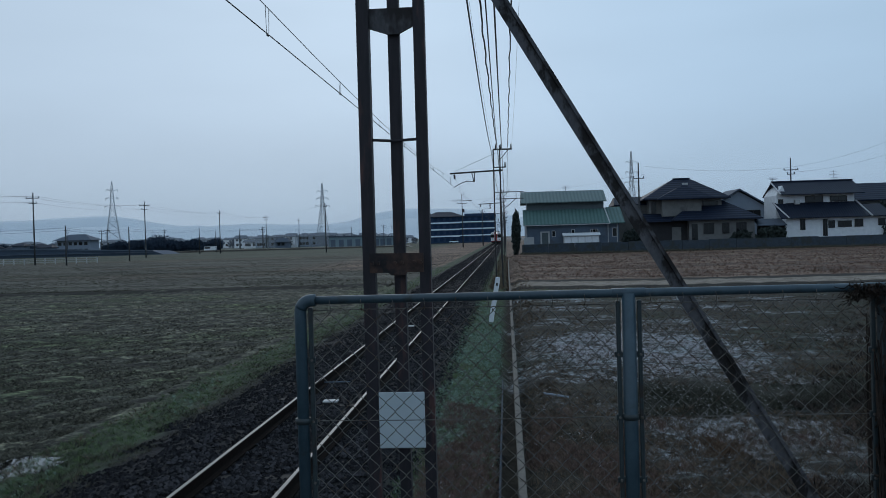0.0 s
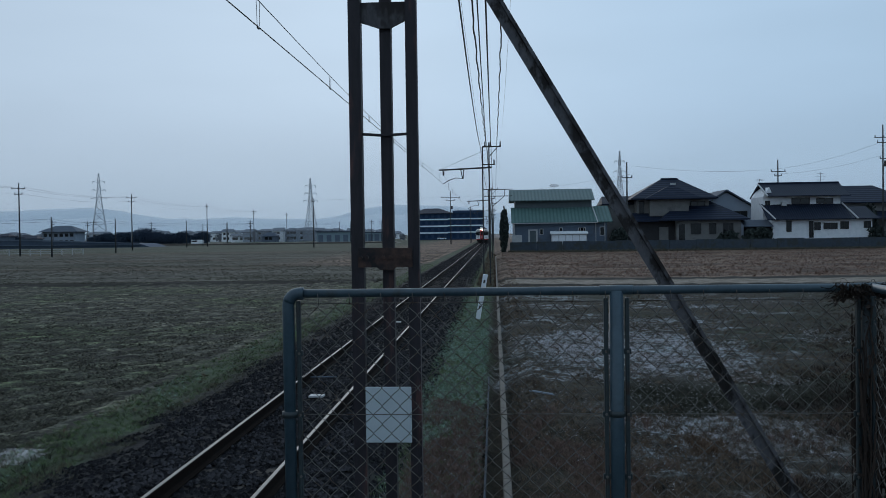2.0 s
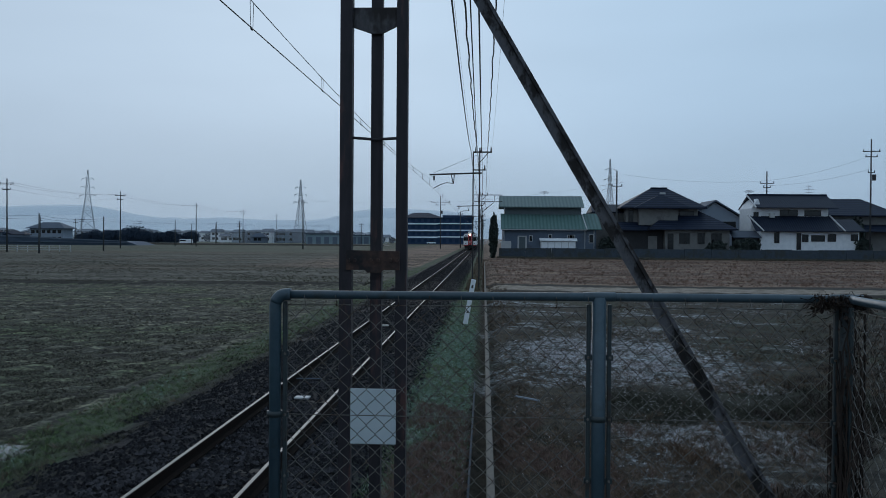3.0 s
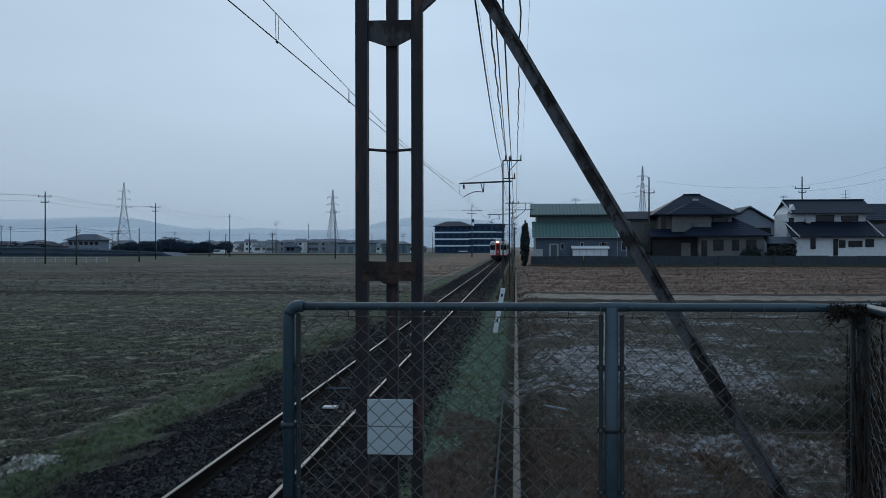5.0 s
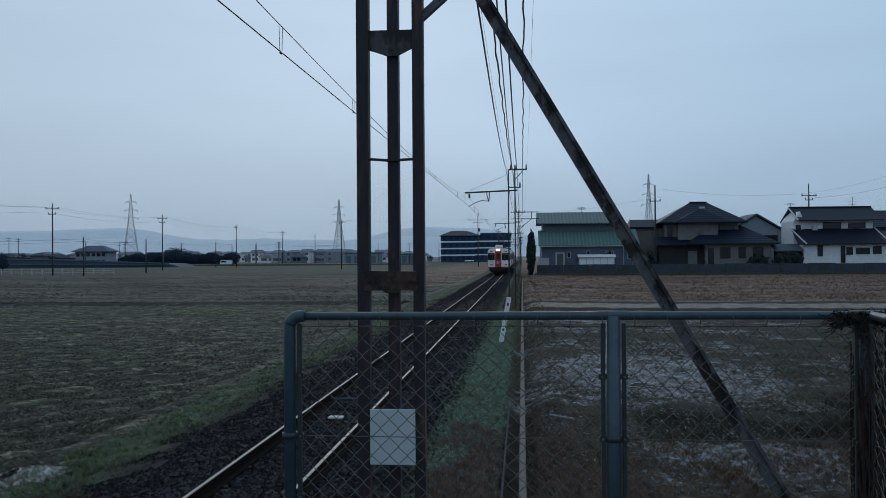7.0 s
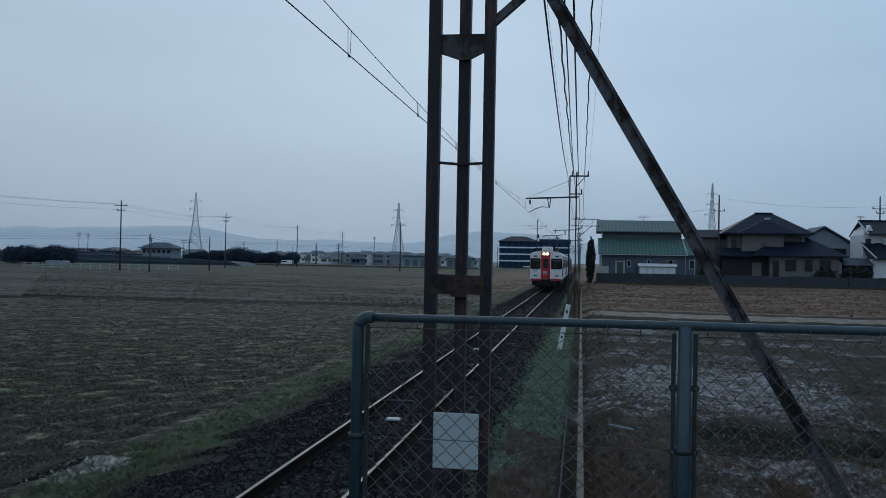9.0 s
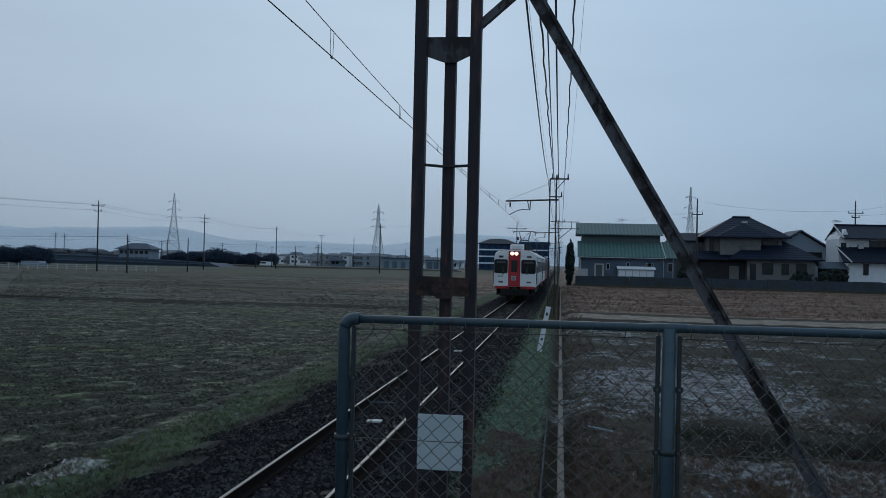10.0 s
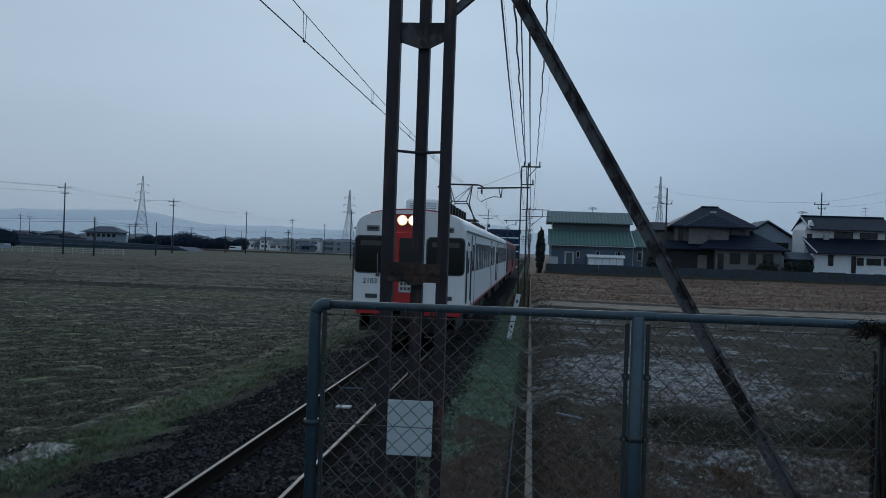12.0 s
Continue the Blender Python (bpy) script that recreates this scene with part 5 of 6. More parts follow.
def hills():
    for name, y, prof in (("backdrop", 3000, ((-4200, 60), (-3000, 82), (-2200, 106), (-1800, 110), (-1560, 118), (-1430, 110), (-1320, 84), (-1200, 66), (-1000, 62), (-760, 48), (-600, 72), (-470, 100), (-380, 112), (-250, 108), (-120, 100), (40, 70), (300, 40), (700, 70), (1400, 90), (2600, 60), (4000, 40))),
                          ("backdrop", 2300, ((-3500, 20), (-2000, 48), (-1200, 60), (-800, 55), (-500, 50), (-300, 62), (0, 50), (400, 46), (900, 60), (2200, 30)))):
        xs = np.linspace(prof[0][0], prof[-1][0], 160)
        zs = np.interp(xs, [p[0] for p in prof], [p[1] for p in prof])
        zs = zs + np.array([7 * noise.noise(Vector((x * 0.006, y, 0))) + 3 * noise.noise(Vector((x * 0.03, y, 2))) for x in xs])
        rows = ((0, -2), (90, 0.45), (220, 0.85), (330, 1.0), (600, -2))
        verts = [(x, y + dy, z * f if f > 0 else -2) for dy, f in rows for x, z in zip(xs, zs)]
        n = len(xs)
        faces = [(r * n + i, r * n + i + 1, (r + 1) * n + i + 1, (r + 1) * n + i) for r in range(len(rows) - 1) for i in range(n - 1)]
        tagged(raw(name, verts, faces, M["hill"], smooth=True), "low wooded hills, distance haze painted in their pale colour", "hills", kind="structure")


hills()


cover = thing("tunnel_greenhouse", "low pale plastic-covered growing tunnel in the field", "greenhouse", at=(-131.5, 214, -0.7))
part("cover", prism(bmesh.new(), [(-2.6, 0), (2.6, 0), (2.6, 0.8), (2.3, 1.2), (-2.3, 1.2), (-2.6, 0.8)], 0, 3.0), M["far_wall"], cover)
for k in range(5):
    part("hoop", cube(-2.5 + k * 1.2, -2.43 + k * 1.2, -0.05, 0.0, 0, 1.2), M["frame_white"], cover)
for i, (x, r) in enumerate(((-135.5, 2.9), (-139, 3.3), (-143, 2.9), (-147, 3.2), (-152, 3.0))):
    shrub("tree", "dark dense evergreen at the field edge", "tree", (x, 226 + (i % 3), -0.7), (r * 1.1, r, r * 0.82), 1700, 0.3, 140 + i, "far_leaf", "trees at the field edge")
for i in range(7):
    hx = -216 + i * 5.2
    hh = thing("house", "far house with a dark roof behind the embankment", "house", "houses behind the embankment", at=(hx, 350 + (i * 7) % 12, -0.7))
    w, e = 4.2 + (i * 13) % 5 * 0.4, 3.2 + (i * 5) % 3 * 0.5
    part("wall", cube(-w / 2, w / 2, -2.5, 2.5, 0, e), M["far_wall_grey"], hh)
    part("roof", hip_roof(bmesh.new(), -w / 2 - 0.5, w / 2 + 0.5, -3, 3, e, -w * 0.32, w * 0.32, 0, e + 1.3), M["tile_roof"], hh)
    part("window", cube(-0.9, 0.6, -2.55, -2.48, 1.0, 2.2), M["glass"], hh)


def antenna(at, h):
    a = thing("tv_antenna", "thin rooftop television antenna", "antenna", "rooftop antennas", at=at)
    part("pole", tube(bmesh.new(), [(0, 0, 0), (0, 0, h)], 0.035, 5), M["dark_steel"], a)
    for z, w in ((h * 0.95, 0.5), (h * 0.8, 0.8), (h * 0.65, 0.6)):
        part("element", tube(bmesh.new(), [(-w, 0, z), (w, 0, z)], 0.025, 4), M["dark_steel"], a)


antenna((12.6, 146.5, 9.2), 1.0)
antenna((57.5, 154, 8.2), 3.6)
antenna((45.5, 147, 9.6), 0.9)
van = thing("parked_van", "small white van parked on the far lane", "van", at=(-108, 330, -0.7))
part("body", cube(-2.2, 2.2, -0.9, 0.9, 0.5, 2.0, bevel=0.15), M["white_wall"], van)
part("windscreen", cube(-2.0, 0.2, -0.93, -0.88, 1.25, 1.8), M["glass"], van)
for wx in (-1.4, 1.4):
    part("wheel", tube(bmesh.new(), [(wx, -0.92, 0.35), (wx, -0.7, 0.35)], 0.35, 10), M["underframe"], van)


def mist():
    """Two upright sheets added for distance haze, lit by the sky, that thin out upwards."""
    m, n, l, b = nodes_of("haze_sheet")
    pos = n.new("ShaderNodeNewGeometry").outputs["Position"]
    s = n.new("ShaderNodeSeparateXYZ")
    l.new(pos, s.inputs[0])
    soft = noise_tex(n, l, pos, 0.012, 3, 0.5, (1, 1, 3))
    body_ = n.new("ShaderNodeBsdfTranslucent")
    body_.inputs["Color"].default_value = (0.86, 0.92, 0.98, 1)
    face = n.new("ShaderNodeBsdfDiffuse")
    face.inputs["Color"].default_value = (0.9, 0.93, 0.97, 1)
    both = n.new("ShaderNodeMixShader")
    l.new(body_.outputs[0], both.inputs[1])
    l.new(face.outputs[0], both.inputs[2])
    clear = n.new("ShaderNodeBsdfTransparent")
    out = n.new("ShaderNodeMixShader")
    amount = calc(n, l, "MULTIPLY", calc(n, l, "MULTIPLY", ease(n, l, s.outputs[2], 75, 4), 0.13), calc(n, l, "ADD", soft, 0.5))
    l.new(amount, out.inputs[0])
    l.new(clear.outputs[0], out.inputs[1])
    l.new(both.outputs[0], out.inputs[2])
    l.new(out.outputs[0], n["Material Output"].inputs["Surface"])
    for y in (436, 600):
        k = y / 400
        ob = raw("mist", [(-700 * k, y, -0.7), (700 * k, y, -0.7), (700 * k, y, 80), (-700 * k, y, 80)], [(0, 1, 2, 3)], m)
        tagged(ob, "upright sheet added to stand in for distance haze", "mist", kind="structure")


mist()


# ---- the train: four cars, the front pair white with a red end door ----
train = thing("electric_train", "white and red electric train with a red front panel, headlights lit", "train")
CW, CL, FZ, ZS = 1.41, 18.0, 1.0, 2.98


def car_outline(w=CW, grow=0.0):
    pts = [(-w, FZ), (w, FZ), (w + 0.0, 2.2), (w - 0.02, ZS)]
    for k in range(1, 14):
        a = math.pi * k / 14
        c = math.cos(a)
        pts.append(((w - 0.02) * math.copysign(abs(c) ** 0.75, c), ZS + 0.5 * math.sin(a) ** 0.75))
    pts.append((-w + 0.02, ZS))
    pts.append((-w, 2.2))
    return pts


def car_body(y0, y1, front):
    bm = bmesh.new()
    rings = []
    ys = [(y0, 0.965), (y0 + 0.04, 0.985), (y0 + 0.14, 1.0), (y1, 1.0)] if front else [(y0, 1.0), (y1, 1.0)]
    for y, f in ys:
        rings.append([bm.verts.new((x * f, y, FZ + (z - FZ) * (1 - (1 - f) * 0.35))) for x, z in car_outline()])
    n = len(rings[0])
    for u, v in zip(rings, rings[1:]):
        for i in range(n):
            bm.faces.new((u[i], u[(i + 1) % n], v[(i + 1) % n], v[i]))
    bm.faces.new(rings[0][::-1])
    bm.faces.new(rings[-1])
    bmesh.ops.recalc_face_normals(bm, faces=bm.faces)
    return bm


def train_side(body, y0, doors, windows, red):
    for s in (-1, 1):
        def slab(name, a, b, z0, z1, out, mat_, label="", parent=body):
            xs = sorted((s * (CW - 0.01), s * (CW + out)))
            return part(name, cube(xs[0], xs[1], y0 + a, y0 + b, z0, z1), M[mat_], parent, label)
        for a in doors:
            d = slab("door", a, a + 1.25, 1.06, 2.86, 0.006, "train_shaded_red" if red else "train_white")
            slab("door_window", a + 0.2, a + 0.56, 1.95, 2.66, 0.012, "glass", parent=d)
            slab("door_window", a + 0.69, a + 1.05, 1.95, 2.66, 0.012, "glass", parent=d)
            slab("door_seam", a - 0.03, a, 1.04, 2.9, 0.012, "ink", parent=d)
            slab("door_seam", a + 1.25, a + 1.28, 1.04, 2.9, 0.012, "ink", parent=d)
        for a, w in windows:
            slab("side_window", a, a + w, 1.94, 2.7, 0.008, "train_glass")
            slab("window_frame", a - 0.03, a, 1.92, 2.72, 0.014, "train_grey")
            slab("window_frame", a, a + w, 2.45, 2.475, 0.014, "train_grey")
        slab("rain_gutter", 0.1, CL - 0.05, 2.96, 3.0, 0.02, "train_grey")
        for a in (0.08, 1.5):
            slab("handrail", a, a + 0.03, 1.2, 2.5, 0.03, "ink")
        slab("skirt_stripe", 0.2, CL - 0.1, FZ, FZ + 0.07, 0.006, "train_red", "red stripe along the sill")


for c in (0, 1, 2, 3):
    y0 = c * 18.5
    body = part("car_body", car_body(y0, y0 + CL, c == 0), M["train_white" if c < 2 else "train_shaded_red"], train, "white painted car body" if c < 2 else "red painted car body", smooth=False)
    wins = [(3.7 + k * 0.73 + (0.0 if k % 2 else 0.06), 0.4) for k in range(13)] + [(15.2, 0.4), (15.95, 0.4), (16.7, 0.4)] + ([(0.5, 0.5)] if c == 0 else [(0.6, 0.74)])
    train_side(body, y0, (1.95, 13.45), wins, c > 1)
    for y in (3.0, 14.8):
        bg = part("bogie", cube(-1.05, 1.05, y0 + y - 1.4, y0 + y + 1.4, 0.3, 0.62, bevel=0.03), M["underframe"], train)
        for dy in (-1.05, 1.05):
            for s in (-1, 1):
                part("wheel", tube(bmesh.new(), [(s * 0.5, y0 + y + dy, 0.43), (s * 0.62, y0 + y + dy, 0.43)], 0.43, 16), M["underframe"], bg)
    for a, b in ((5.2, 7.4), (8.0, 10.2), (10.6, 12.2)):
        part("underfloor_box", cube(-1.2, 1.2, y0 + a, y0 + b, 0.42, 0.98, bevel=0.03), M["underframe"], train)
    part("underframe", cube(-1.3, 1.3, y0 + 0.3, y0 + CL - 0.3, 0.85, 0.998), M["underframe"], train)
    for a in ((2.4, 11.0),) if c == 0 else ((4, 6.2), (10, 12.2)):
        ac = part("roof_unit", cube(-0.48, 0.48, y0 + a[0], y0 + a[1], 3.42, 3.87 if c == 0 else 3.74, bevel=0.06), M["train_white"], train, "pale roof-mounted air unit")
        for k in range(4):
            part("louvre", cube(-0.36, 0.36, y0 + a[0] - 0.01, y0 + a[0] + 0.01, 3.56 + k * 0.06, 3.575 + k * 0.06), M["train_grey"], ac)
        for k in range(8 if c == 0 else 2):
            part("side_slat", cube(0.485, 0.6, y0 + a[0] + 0.1 + k * 1.1, y0 + a[0] + 0.42 + k * 1.1, 3.4, 3.88 if c == 0 else 3.74, bevel=0.01), M["underframe"], ac, "dark upright slat")
    for k in range(5):
        part("roof_box", cube(0.62, 0.98, y0 + 11.2 + k * 1.1, y0 + 11.95 + k * 1.1, 3.3, 3.52 + 0.05 * (k % 2), bevel=0.03), M["underframe"], train)
for c in range(3):
    part("gangway", cube(-0.6, 0.6, 17.98 + c * 18.5, 18.52 + c * 18.5, 1.1, 3.1), M["underframe"], train)

# front end
part("end_panel", prism(bmesh.new(), [(-0.44, 1.02), (0.35, 1.02), (0.35, 3.36), (-0.44, 3.36)], -0.035, 0.06), M["train_red"], train, "red panel with the end door")
fd = part("end_door", cube(-0.37, 0.28, -0.05, -0.03, 1.12, 2.9, bevel=0.008), M["train_red"], train)
part("door_window", cube(-0.25, 0.16, -0.056, -0.046, 1.98, 2.76, bevel=0.01), M["glass"], fd)
pl = part("emblem_plate", cube(-0.24, 0.08, -0.066, -0.048, 1.42, 1.72, bevel=0.006), M["frame_white"], fd, "pale plate with two unreadable rows")
for z in (1.48, 1.6):
    for k in range(3):
        part("writing_bar", cube(-0.2 + k * 0.09, -0.135 + k * 0.09, -0.07, -0.064, z, z + 0.07), M["ink"], pl)
for s in (-1, 1):
    xs = sorted((s * 0.45 - (0.06 if s < 0 else 0.01), s * 1.35))
    w = part("windscreen", prism(bmesh.new(), rounded(xs[0], xs[1], 1.9, 2.78, 0.1), -0.022, 0.05), M["train_glass"], train, "dark driver's windscreen")
    part("windscreen_gasket", prism(bmesh.new(), rounded(xs[0] - 0.03, xs[1] + 0.025, 1.87, 2.81, 0.12), -0.012, 0.04), M["ink"], w)
    part("sun_blind", cube(xs[0] + 0.12, xs[1] - 0.12, -0.025, -0.021, 2.56, 2.68), M["ink"], w)
    part("wiper", bar(bmesh.new(), (s * 0.78, -0.035, 1.86), (s * 0.8, -0.035, 2.36), 0.02, 0.015), M["train_grey"], w)
    part("wiper_box", cube(s * 0.78 - 0.05, s * 0.78 + 0.05, -0.04, 0.02, 1.8, 1.88, bevel=0.008), M["ink"], w)
    m = part("marker_lamp", cube(s * 0.93 - 0.16, s * 0.93 + 0.16, -0.03, 0.04, 2.92, 3.06, bevel=0.02), M["train_grey"], train)
    part("lamp_glass", cube(s * 0.93 - 0.12, s * 0.93 + 0.12, -0.035, -0.028, 2.96, 3.02), M["glass"], m)
    t = part("tail_lamp", cube(s * 0.93 - 0.15, s * 0.93 + 0.15, -0.03, 0.04, 1.26, 1.36, bevel=0.01), M["ink"], train)
    hx = s * 0.138 - 0.06
    h = part("headlight", tube(bmesh.new(), [(hx, -0.088, 3.2), (hx, -0.02, 3.2)], 0.072, 18), M["headlight"], train, "lit warm white headlight")
    part("reflector", tube(bmesh.new(), [(hx, -0.076, 3.2), (hx, 0.1, 3.2)], 0.108, 18), M["headlight_bloom"], h, "reflector with added warm glow for headlight bloom")
    part("reflector_rim", tube(bmesh.new(), [(hx, -0.068, 3.2), (hx, 0.1, 3.2)], 0.13, 18), M["headlight_bloom_rim"], h, "rim with added orange glow for headlight bloom")
    part("headlight_housing", tube(bmesh.new(), [(hx, -0.06, 3.2), (hx, 0.1, 3.2)], 0.143, 18), M["train_grey"], h)
    sk = part("skirt", cube(sorted((s * 0.4, s * 1.3))[0], sorted((s * 0.4, s * 1.3))[1], -0.01, 0.1, 0.86, 1.04, bevel=0.01), M["train_red"], train, "red lower skirt")
    part("step", cube(s * 1.05 - 0.1, s * 1.05 + 0.1, 0.0, 0.12, 0.55, 0.87), M["underframe"], train)
    part("air_hose", tube(bmesh.new(), [(s * 0.6, -0.06, 0.95), (s * 0.62, -0.12, 0.6), (s * 0.55, -0.06, 0.45)], 0.03, 6), M["underframe"], train)
part("mirror", cube(1.37, 1.47, 0.1, 0.2, 2.32, 2.62, bevel=0.02), M["train_white"], train)
part("coupler", cube(-0.14, 0.14, -0.35, 0.2, 0.75, 1.0, bevel=0.03), M["underframe"], train)
part("buffer_beam", cube(-1.2, 1.2, 0.0, 0.12, 0.45, 0.86), M["underframe"], train)
bm = bmesh.new()
for s in (-1, 1):
    prev = None
    for k in range(0, 9):
        a = math.pi / 2 * k / 8
        p = (s * 1.0 * k / 8, 0.02, 3.478 - 0.11 * (k / 8) ** 2.2)
        if prev:
            bar(bm, prev, p, 0.03, 0.02)
        prev = p
for s in (-1, 1):
    bar(bm, (s * 1.0, 0.02, 3.368), (s * 1.12, 0.6, 3.33), 0.03, 0.02)
part("roof_trim", bm, M["train_red"], train, "thin red line round the roof edge")
fc = bpy.data.curves.new("car_number", "FONT")
fc.body, fc.size, fc.extrude, fc.align_x = "2103", 0.185, 0.003, "CENTER"
fo = new("car_number", fc)
dg = bpy.context.evaluated_depsgraph_get()
fm = bpy.data.meshes.new_from_object(fo.evaluated_get(dg))
bpy.data.objects.remove(fo)
fm.materials.clear()
fm.materials.append(M["ink"])
num = new("car_number", fm)
num.parent = train
num.matrix_basis = pose(-0.97, -0.006, 1.62, 90, 0, 0)
tagged(num, "grey painted car number")


def pantograph(y):
    b = part("pantograph", cube(-0.75, 0.75, y - 0.7, y + 0.7, 3.72, 3.79, bevel=0.01), M["dark_steel"], train, "raised dark steel pantograph")
    for sx in (-0.6, 0.6):
        for sy in (-0.6, 0.6):
            part("base_insulator", tube(bmesh.new(), [(sx, y + sy, 3.4), (sx, y + sy, 3.74)], 0.07, 8, 0.05), M["train_grey"], b)
    for d in (-1, 1):
        bm = bmesh.new()
        for sx in (-1, 1):
            tube(bm, [(sx * 0.62, y - d * 0.5, 3.79), (sx * 0.3, y + d * 0.85, 4.5)], 0.028, 6)
            tube(bm, [(sx * 0.3, y + d * 0.85, 4.5), (sx * 0.47, y, 5.22)], 0.022, 6)
        tube(bm, [(-0.3, y + d * 0.85, 4.5), (0.3, y + d * 0.85, 4.5)], 0.02, 6)
        tube(bm, [(-0.3, y + d * 0.85, 4.5), (0.47, y, 5.22)], 0.012, 5)
        part("pantograph_arm", bm, M["dark_steel"], b)
        part("collector_bow", tube(bmesh.new(), [(-0.98, y + d * 0.14, 5.1), (-0.86, y + d * 0.14, 5.2), (-0.7, y + d * 0.14, 5.25), (0.7, y + d * 0.14, 5.25), (0.86, y + d * 0.14, 5.2), (0.98, y + d * 0.14, 5.1)], 0.026, 6), M["dark_steel"], b)


pantograph(15.3)


# ---- loose cover: ballast, grass, straw and stubble ----
def scatter(name, label, category, n, place, shape, faces, size, mat_, seed, flat=0.4, tall=1.0, smooth=False):
    """Many small pieces on the ground, joined into one mesh."""
    rng = np.random.RandomState(seed)
    P = place(rng, n)
    n = len(P)
    S = rng.uniform(size[0], size[1], n)
    A = rng.uniform(0, 2 * math.pi, n)
    T = rng.normal(0, flat, (n, 2))
    shape = np.array(shape)
    ca, sa = np.cos(A)[:, None], np.sin(A)[:, None]
    X = shape[None, :, 0] * ca - shape[None, :, 1] * sa
    Y = shape[None, :, 0] * sa + shape[None, :, 1] * ca
    Z = np.broadcast_to(shape[None, :, 2], X.shape) * tall
    X = X + Z * T[:, :1]
    Y = Y + Z * T[:, 1:]
    V = np.stack([P[:, :1] + X * S[:, None], P[:, 1:2] + Y * S[:, None], P[:, 2:] + Z * S[:, None]], 2).reshape(-1, 3)
    k = len(shape)
    F = [tuple(i * k + v for v in f) for i in range(n) for f in faces]
    return tagged(raw(name, V.tolist(), F, M[mat_]), label, category, kind="stuff")


def strip(x0, x1, y0, y1, near=1.6, keep=None, lift=0.0):
    """Places in a strip of ground, thicker towards the near end."""
    def place(rng, n):
        u = rng.uniform(0, 1, n)
        ys = y0 * (y1 / y0) ** (u ** (1.0 / near) if near < 1 else u)
        xs = rng.uniform(x0, x1, n)
        if keep:
            ok = np.array([keep(a, b) for a, b in zip(xs, ys)])
            xs, ys = xs[ok], ys[ok]
        return np.stack([xs, ys, ground_height(xs, ys) + lift], 1)
    return place


def wedge(x0, reach, y0, y1, keep=None, lift=0.0):
    """Places from x0 outwards, over a stretch that widens with the distance down the line."""
    def place(rng, n):
        ys = y0 * (y1 / y0) ** rng.uniform(0, 1, n)
        xs = x0 + rng.uniform(0, 1, n) * (reach * ys - x0 if reach > 0 else reach * ys - x0)
        if keep:
            ok = np.array([keep(a, b) for a, b in zip(xs, ys)])
            xs, ys = xs[ok], ys[ok]
        return np.stack([xs, ys, ground_height(xs, ys) + lift], 1)
    return place


blade = [(-0.06, 0, 0), (0.06, 0, 0), (0.02, 0.12, 1.0), (-0.3, 0.1, 0), (-0.2, 0.14, 0), (-0.5, 0.3, 0.8), (0.2, -0.2, 0), (0.3, -0.14, 0), (0.55, -0.3, 0.75), (0.05, 0.3, 0), (0.14, 0.26, 0), (0.3, 0.7, 0.6), (-0.1, -0.3, 0), (0.0, -0.34, 0), (-0.25, -0.75, 0.65)]
blade_f = [(0, 1, 2), (3, 4, 5), (6, 7, 8), (9, 10, 11), (12, 13, 14)]
rock = [(1, 0, 0), (0.3, 0.8, 0.1), (-0.8, 0.5, 0), (-0.7, -0.6, 0.1), (0.4, -0.9, 0), (0.2, 0.1, 0.75), (-0.3, -0.1, 0.7), (0, 0, -0.4)]
rock_f = [(0, 1, 5), (1, 2, 6, 5), (2, 3, 6), (3, 4, 5, 6), (4, 0, 5), (1, 0, 7), (2, 1, 7), (3, 2, 7), (4, 3, 7), (0, 4, 7)]


BUSH = (5.57, 12.34)


def off_rail(x, y):
    return abs(abs(x) - 0.5335) > 0.075


def off_hollow(x, y):
    return not (14.9 < y + 0.8 * noise.noise(Vector((x, y, 1))) < 17.9 and x > 4.8)


def patch(x, y, lo, seed=0.0):
    pool = ((x - 6.3) / 2.8) ** 2 + ((y - 23) / 4.2) ** 2 < 1 + noise.noise(Vector((x, y, 2)))
    band = 11.8 < y < 14.6 and x > 4.4
    if x > 3.2 + 0.34 * y:
        lo += 0.3
    return noise.noise(Vector((x * 0.35, y * 0.3, seed))) > (lo - 0.35 if pool or band else lo + 0.1)


scatter("ballast_stones", "dark crushed-stone ballast round the sleepers", "ballast", 37000, strip(-2.9, 1.75, 6.5, 90, keep=lambda x, y: off_rail(x, y) and (x > -2.2 + 0.9 * noise.noise(Vector((x, y * 0.9, 6)))), lift=0.0), rock, rock_f, (0.02, 0.045), "stone", 1, 0.2)
scatter("ballast_stones", "dark crushed-stone ballast lying over the sleepers", "ballast", 16000, strip(-1.3, 1.3, 6.5, 34, keep=lambda x, y: off_rail(x, y) and patch(x * 5, y * 5, -0.15, 3), lift=0.02), rock, rock_f, (0.02, 0.04), "pale_stone", 21, 0.2)
scatter("ballast_stones", "dark crushed-stone ballast further along the line", "ballast", 9000, strip(-2.1, 1.6, 55, 330, keep=off_rail, lift=-0.01), rock, rock_f, (0.06, 0.13), "stone", 23, 0.2, 0.6)
scatter("verge_grass", "short green winter grass on the verge", "grass", 9000, strip(-4.1, -2.5, 7, 90), blade, blade_f, (0.03, 0.08), "green_grass", 2, 0.7)
scatter("verge_grass", "pale green grass on the verge", "grass", 1800, strip(-4.0, -2.7, 7, 60, keep=lambda x, y: patch(x * 3, y, 0.0, 9)), blade, blade_f, (0.03, 0.07), "pale_grass", 12, 0.8)
scatter("verge_grass", "dead brown grass along the ballast edge", "grass", 4200, strip(-3.0, -2.0, 7, 60, keep=lambda x, y: noise.noise(Vector((x * 1.5, y * 0.8, 21))) > -0.2), blade, blade_f, (0.03, 0.09), "stubble", 13, 0.7)
